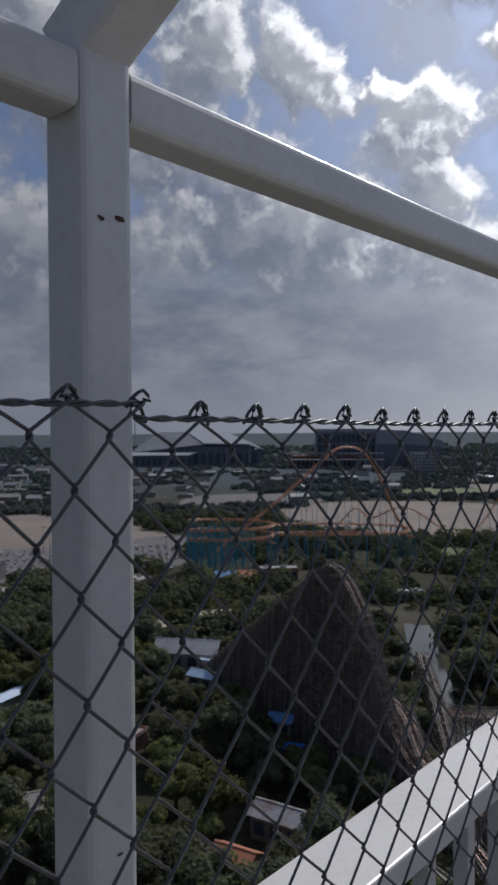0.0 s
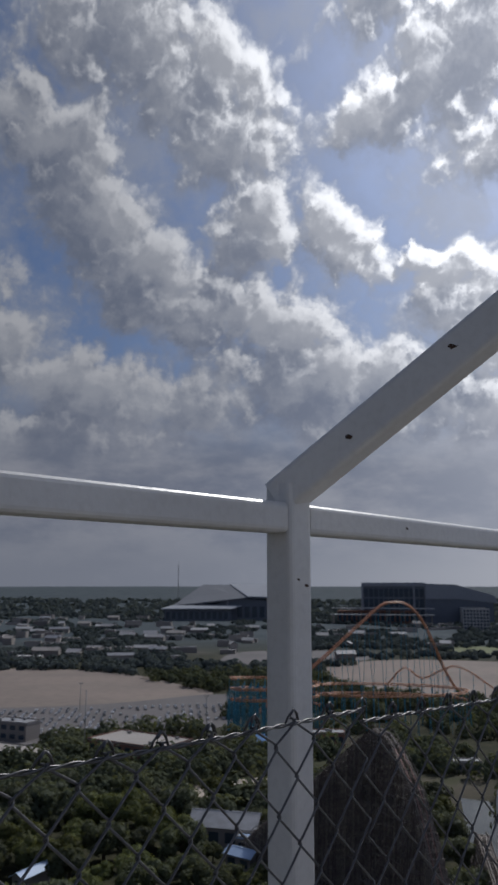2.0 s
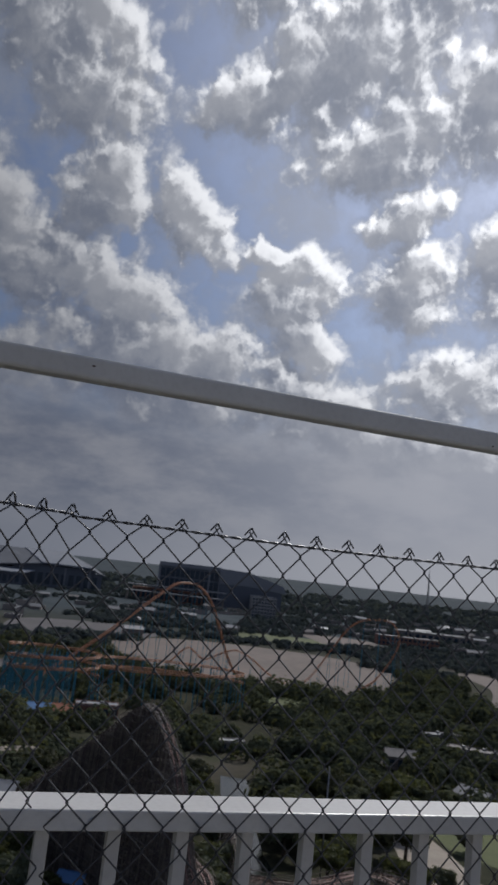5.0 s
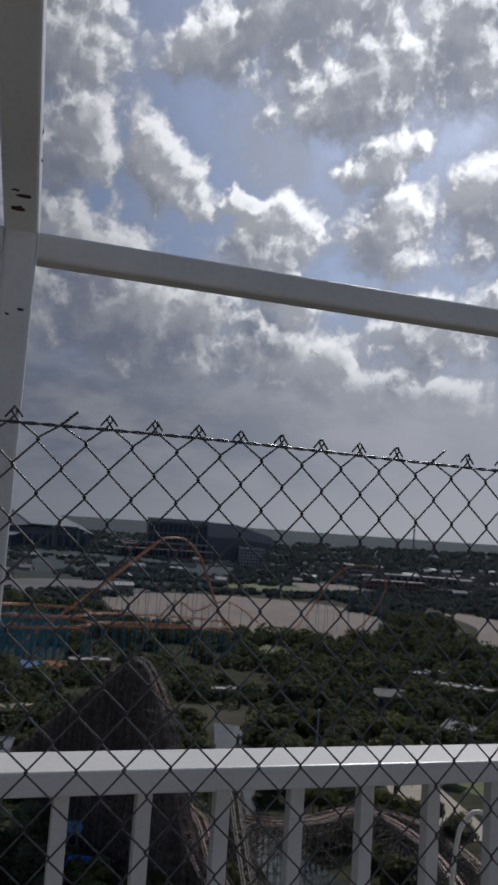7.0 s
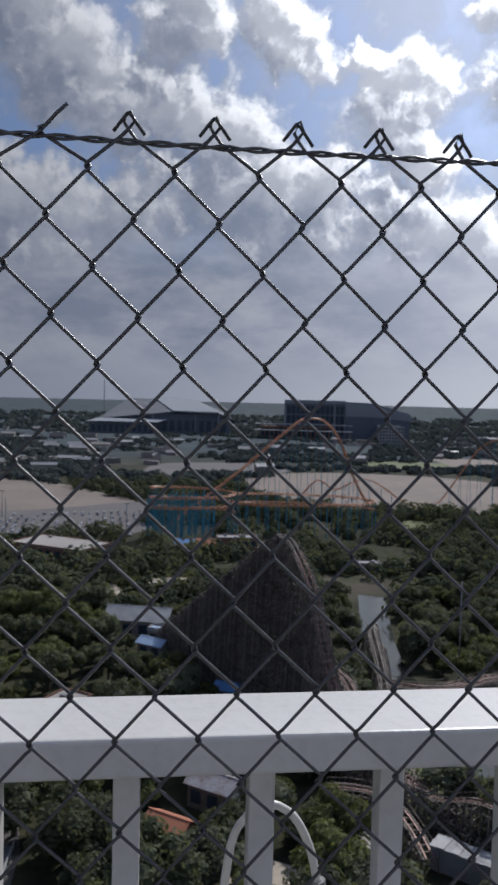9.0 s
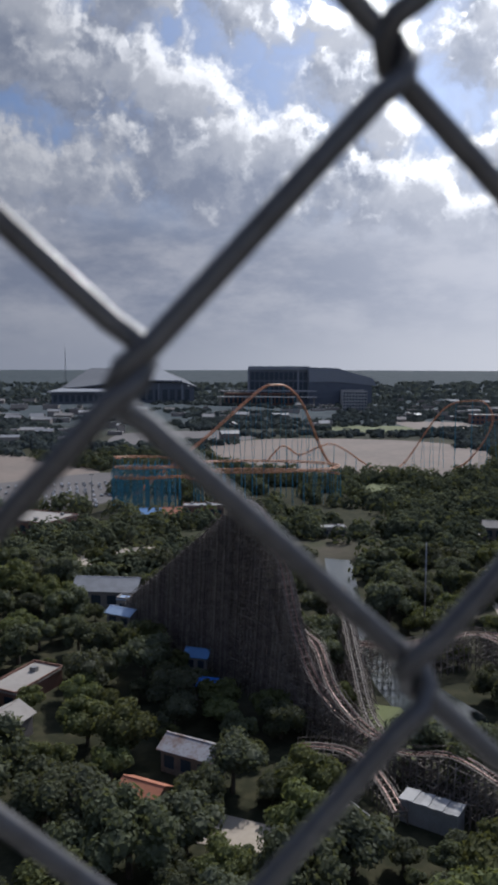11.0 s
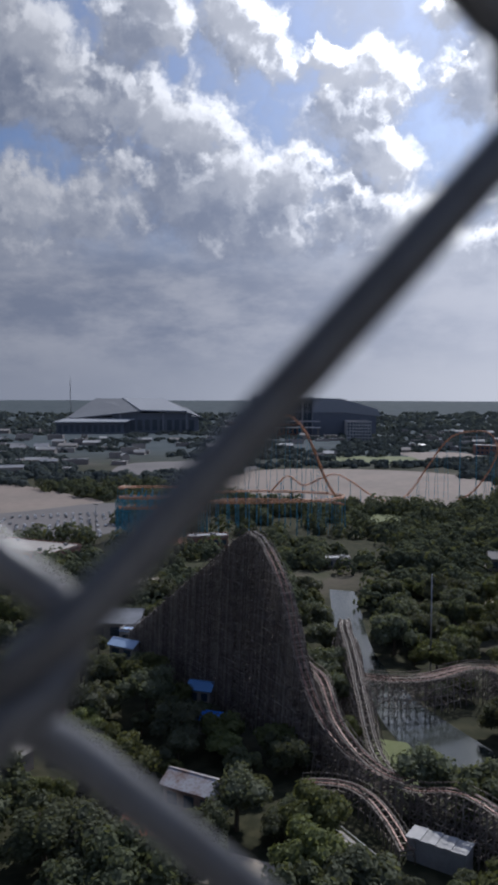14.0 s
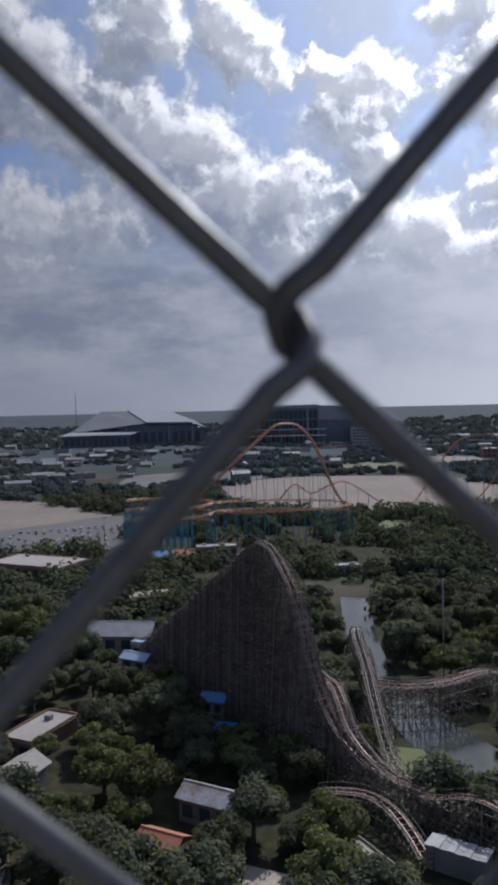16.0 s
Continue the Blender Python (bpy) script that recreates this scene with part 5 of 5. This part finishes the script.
TRACKS = [[(-19.5, 252), (-8, 234), (6, 210), (18, 193.5), (26.5, 183), (31.5, 167), (35, 157), (43, 143), (51.7, 132), (64, 110)], [(20, 152), (31, 149), (38, 131), (39, 122)], [(48, 236), (43, 204), (41, 170), (42, 156)], [(46, 200), (62, 196), (83, 196), (86, 160), (80, 140)], [(44, 212), (80, 212), (97, 185)]]


def inside(pt, poly):
    x, y = pt
    hit = False
    for (ax, ay), (bx, by) in zip(poly, poly[1:] + poly[:1]):
        if (ay > y) != (by > y) and x < (bx - ax) * (y - ay) / (by - ay) + ax:
            hit = not hit
    return hit


RIVER = [(58, 326), (68, 322), (62, 276), (58, 240), (60, 205), (64, 190), (70, 172), (64, 140), (58, 150), (50, 168), (48, 190), (48, 215), (50, 268)]


def open_ground(x, y, pad):
    if any(inside((x + i, y + j), RIVER) for i, j in ((0, 0), (-5, 0), (4, 0), (0, -9), (-3, -5))):
        return False
    for a, b, r in CLEAR:
        if (x - a) ** 2 + (y - b) ** 2 < (r * 0.8 + pad) ** 2:
            return False
    for line in TRACKS:
        reach = (9.5 if line is TRACKS[0] and y > 178 else 2.6) + pad
        for (ax, ay), (bx, by) in zip(line, line[1:]):
            k = max(0, min(1, ((x - ax) * (bx - ax) + (y - ay) * (by - ay)) / ((bx - ax) ** 2 + (by - ay) ** 2)))
            if math.hypot(x - ax - k * (bx - ax), y - ay - k * (by - ay)) < reach:
                return False
    return True


rng = random.Random(17)
placed = []
for _ in range(16000):
    y = 86 + 224 * rng.random()
    x = rng.uniform(-0.46, 0.52) * y
    sc = rng.uniform(0.95, 1.6) if rng.random() < 0.7 else rng.uniform(0.55, 0.9)
    if not open_ground(x, y, 3.0 * sc):
        continue
    if any((x - a) ** 2 + (y - b) ** 2 < (3.3 * (sc + c)) ** 2 for a, b, c in placed):
        continue
    placed.append((x, y, sc))
    tree(x, y, rng.randrange(6), sc, rng.uniform(0, 360))
    if len(placed) >= 300:
        break


def far_wood(name, label, pts, lo, hi, leafs, size, tall=1.25, leaf=None):
    """Many crowns of a distant wood."""
    rng2 = random.Random(len(pts) + int(lo * 10))
    v, f = [], []
    for x, y in pts:
        r, zb = rng2.uniform(lo, hi), ground_height(x, y)
        n0 = len(v)
        for k in range(leafs):
            d = Vector((rng2.gauss(0, 1), rng2.gauss(0, 1), abs(rng2.gauss(0.2, 0.9)))).normalized()
            p = Vector((x, y, zb + r * 0.15)) + Vector((d.x * r, d.y * r, d.z * r * tall)) * rng2.uniform(0.75, 1.1)
            s = size * rng2.uniform(0.6, 1.5)
            t1 = d.cross(Vector((0.31, 0.52, 0.79))).normalized()
            t2 = d.cross(t1)
            n1 = len(v)
            v.extend(tuple(p + t1 * (s * i) + t2 * (s * j) + d * (s * q)) for i, j, q in ((-0.6, -0.4, 0), (0.5, -0.55, 0), (0.6, 0.45, 0), (-0.5, 0.6, 0), (0, 0, 0.35)))
            f.extend(((n1, n1 + 1, n1 + 4), (n1 + 1, n1 + 2, n1 + 4), (n1 + 2, n1 + 3, n1 + 4), (n1 + 3, n1, n1 + 4)))
    ob = link_mesh(name, v, f, leaf or M_CANOPY)
    tagged(ob, label, "woods", kind="stuff")


LOTS = [LOT_EAST, LOT_WEST, LOT_CARS, [(-95, 812), (60, 868), (60, 990), (-76, 972)], [(300, 560), (380, 800), (430, 795), (440, 620), (360, 545)], [(290, 1000), (400, 1000), (405, 1140), (300, 1145)], [(185, 955), (300, 950), (300, 1050), (180, 1055)], [(395, 1070), (520, 1060), (520, 1120), (400, 1130)]]
mid_pts, far_pts, rim_pts = [], [], []
for _ in range(7200):
    y = rng.uniform(285, 720)
    x = rng.uniform(-0.6, 0.72) * y
    if any(inside((x, y), q) for q in LOTS) or not open_ground(x, y, 4) or (-60 < x < 105 and 425 < y < 500 and rng.random() < 0.8):
        continue
    if noise.noise((x * 0.028, y * 0.028, 7.0)) < -0.12:
        continue
    if x < -10 and y > 300 and rng.random() < 0.35:
        continue
    mid_pts.append((x, y))
    if len(mid_pts) >= 1500:
        break
for _ in range(9500):
    y = 720 + 1300 * rng.random() ** 1.3
    x = rng.uniform(-0.65, 0.8) * y
    dens = noise.noise((x * 0.006, y * 0.006, 3.0))
    belt = (-330 < x < 60 and 755 < y < 830) or (20 < x < 330 and 885 < y < 950) or x > 300
    if any(inside((x, y), q) for q in LOTS) or (dens < 0.0 and not belt):
        continue
    far_pts.append((x, y))
    if len(far_pts) >= 4600:
        break
for _ in range(1800):
    y = rng.uniform(1900, 2900)
    rim_pts.append((rng.uniform(-0.62, 0.8) * y, y))
far_wood("woodland", "dense dark green trees of the park's edge", mid_pts, 4.0, 8.4, 64, 1.6)
# these two woods wear the leaf colour that has haze in it
far_wood("woodland", "belts of dark trees among distant streets, leaves tinted blue as haze", far_pts, 4.5, 7.5, 22, 3.2, 0.8, M_HAZED_WOOD)
far_wood("woodland", "wooded plain out to the horizon, leaves tinted blue as haze", rim_pts, 8.0, 15.0, 7, 12.0, 0.28, M_HAZED_WOOD)

# ---- the town beyond ----
rng = random.Random(23)
made = 0
for _ in range(900):
    y = rng.uniform(840, 1850)
    x = rng.uniform(-0.55, 0.75) * y
    if any(inside((x, y), q) for q in LOTS) or (-330 < x < 420 and 1560 < y) or (x > 60 and y < 1000):
        continue
    w, d, h = rng.uniform(9, 34), rng.uniform(8, 16), rng.choice((4, 4, 5, 6, 7, 9))
    roof = rng.choice((M_WHITE_ROOF, M_WHITE_ROOF, M_STONE, M_GREY_ROOF))
    building("town_building", {"roof_concrete": "low town building with a pale concrete roof", "white_roof": "low town building with a white flat roof", "grey_metal_roof": "low town building with a grey metal roof"}[roof.name], x, y, w, d, h, rng.uniform(-15, 15), M_WALL, roof, rng.choice(("flat", "flat", "gable")), 0, 1, "building", "town buildings")
    made += 1
    if made >= 260:
        break
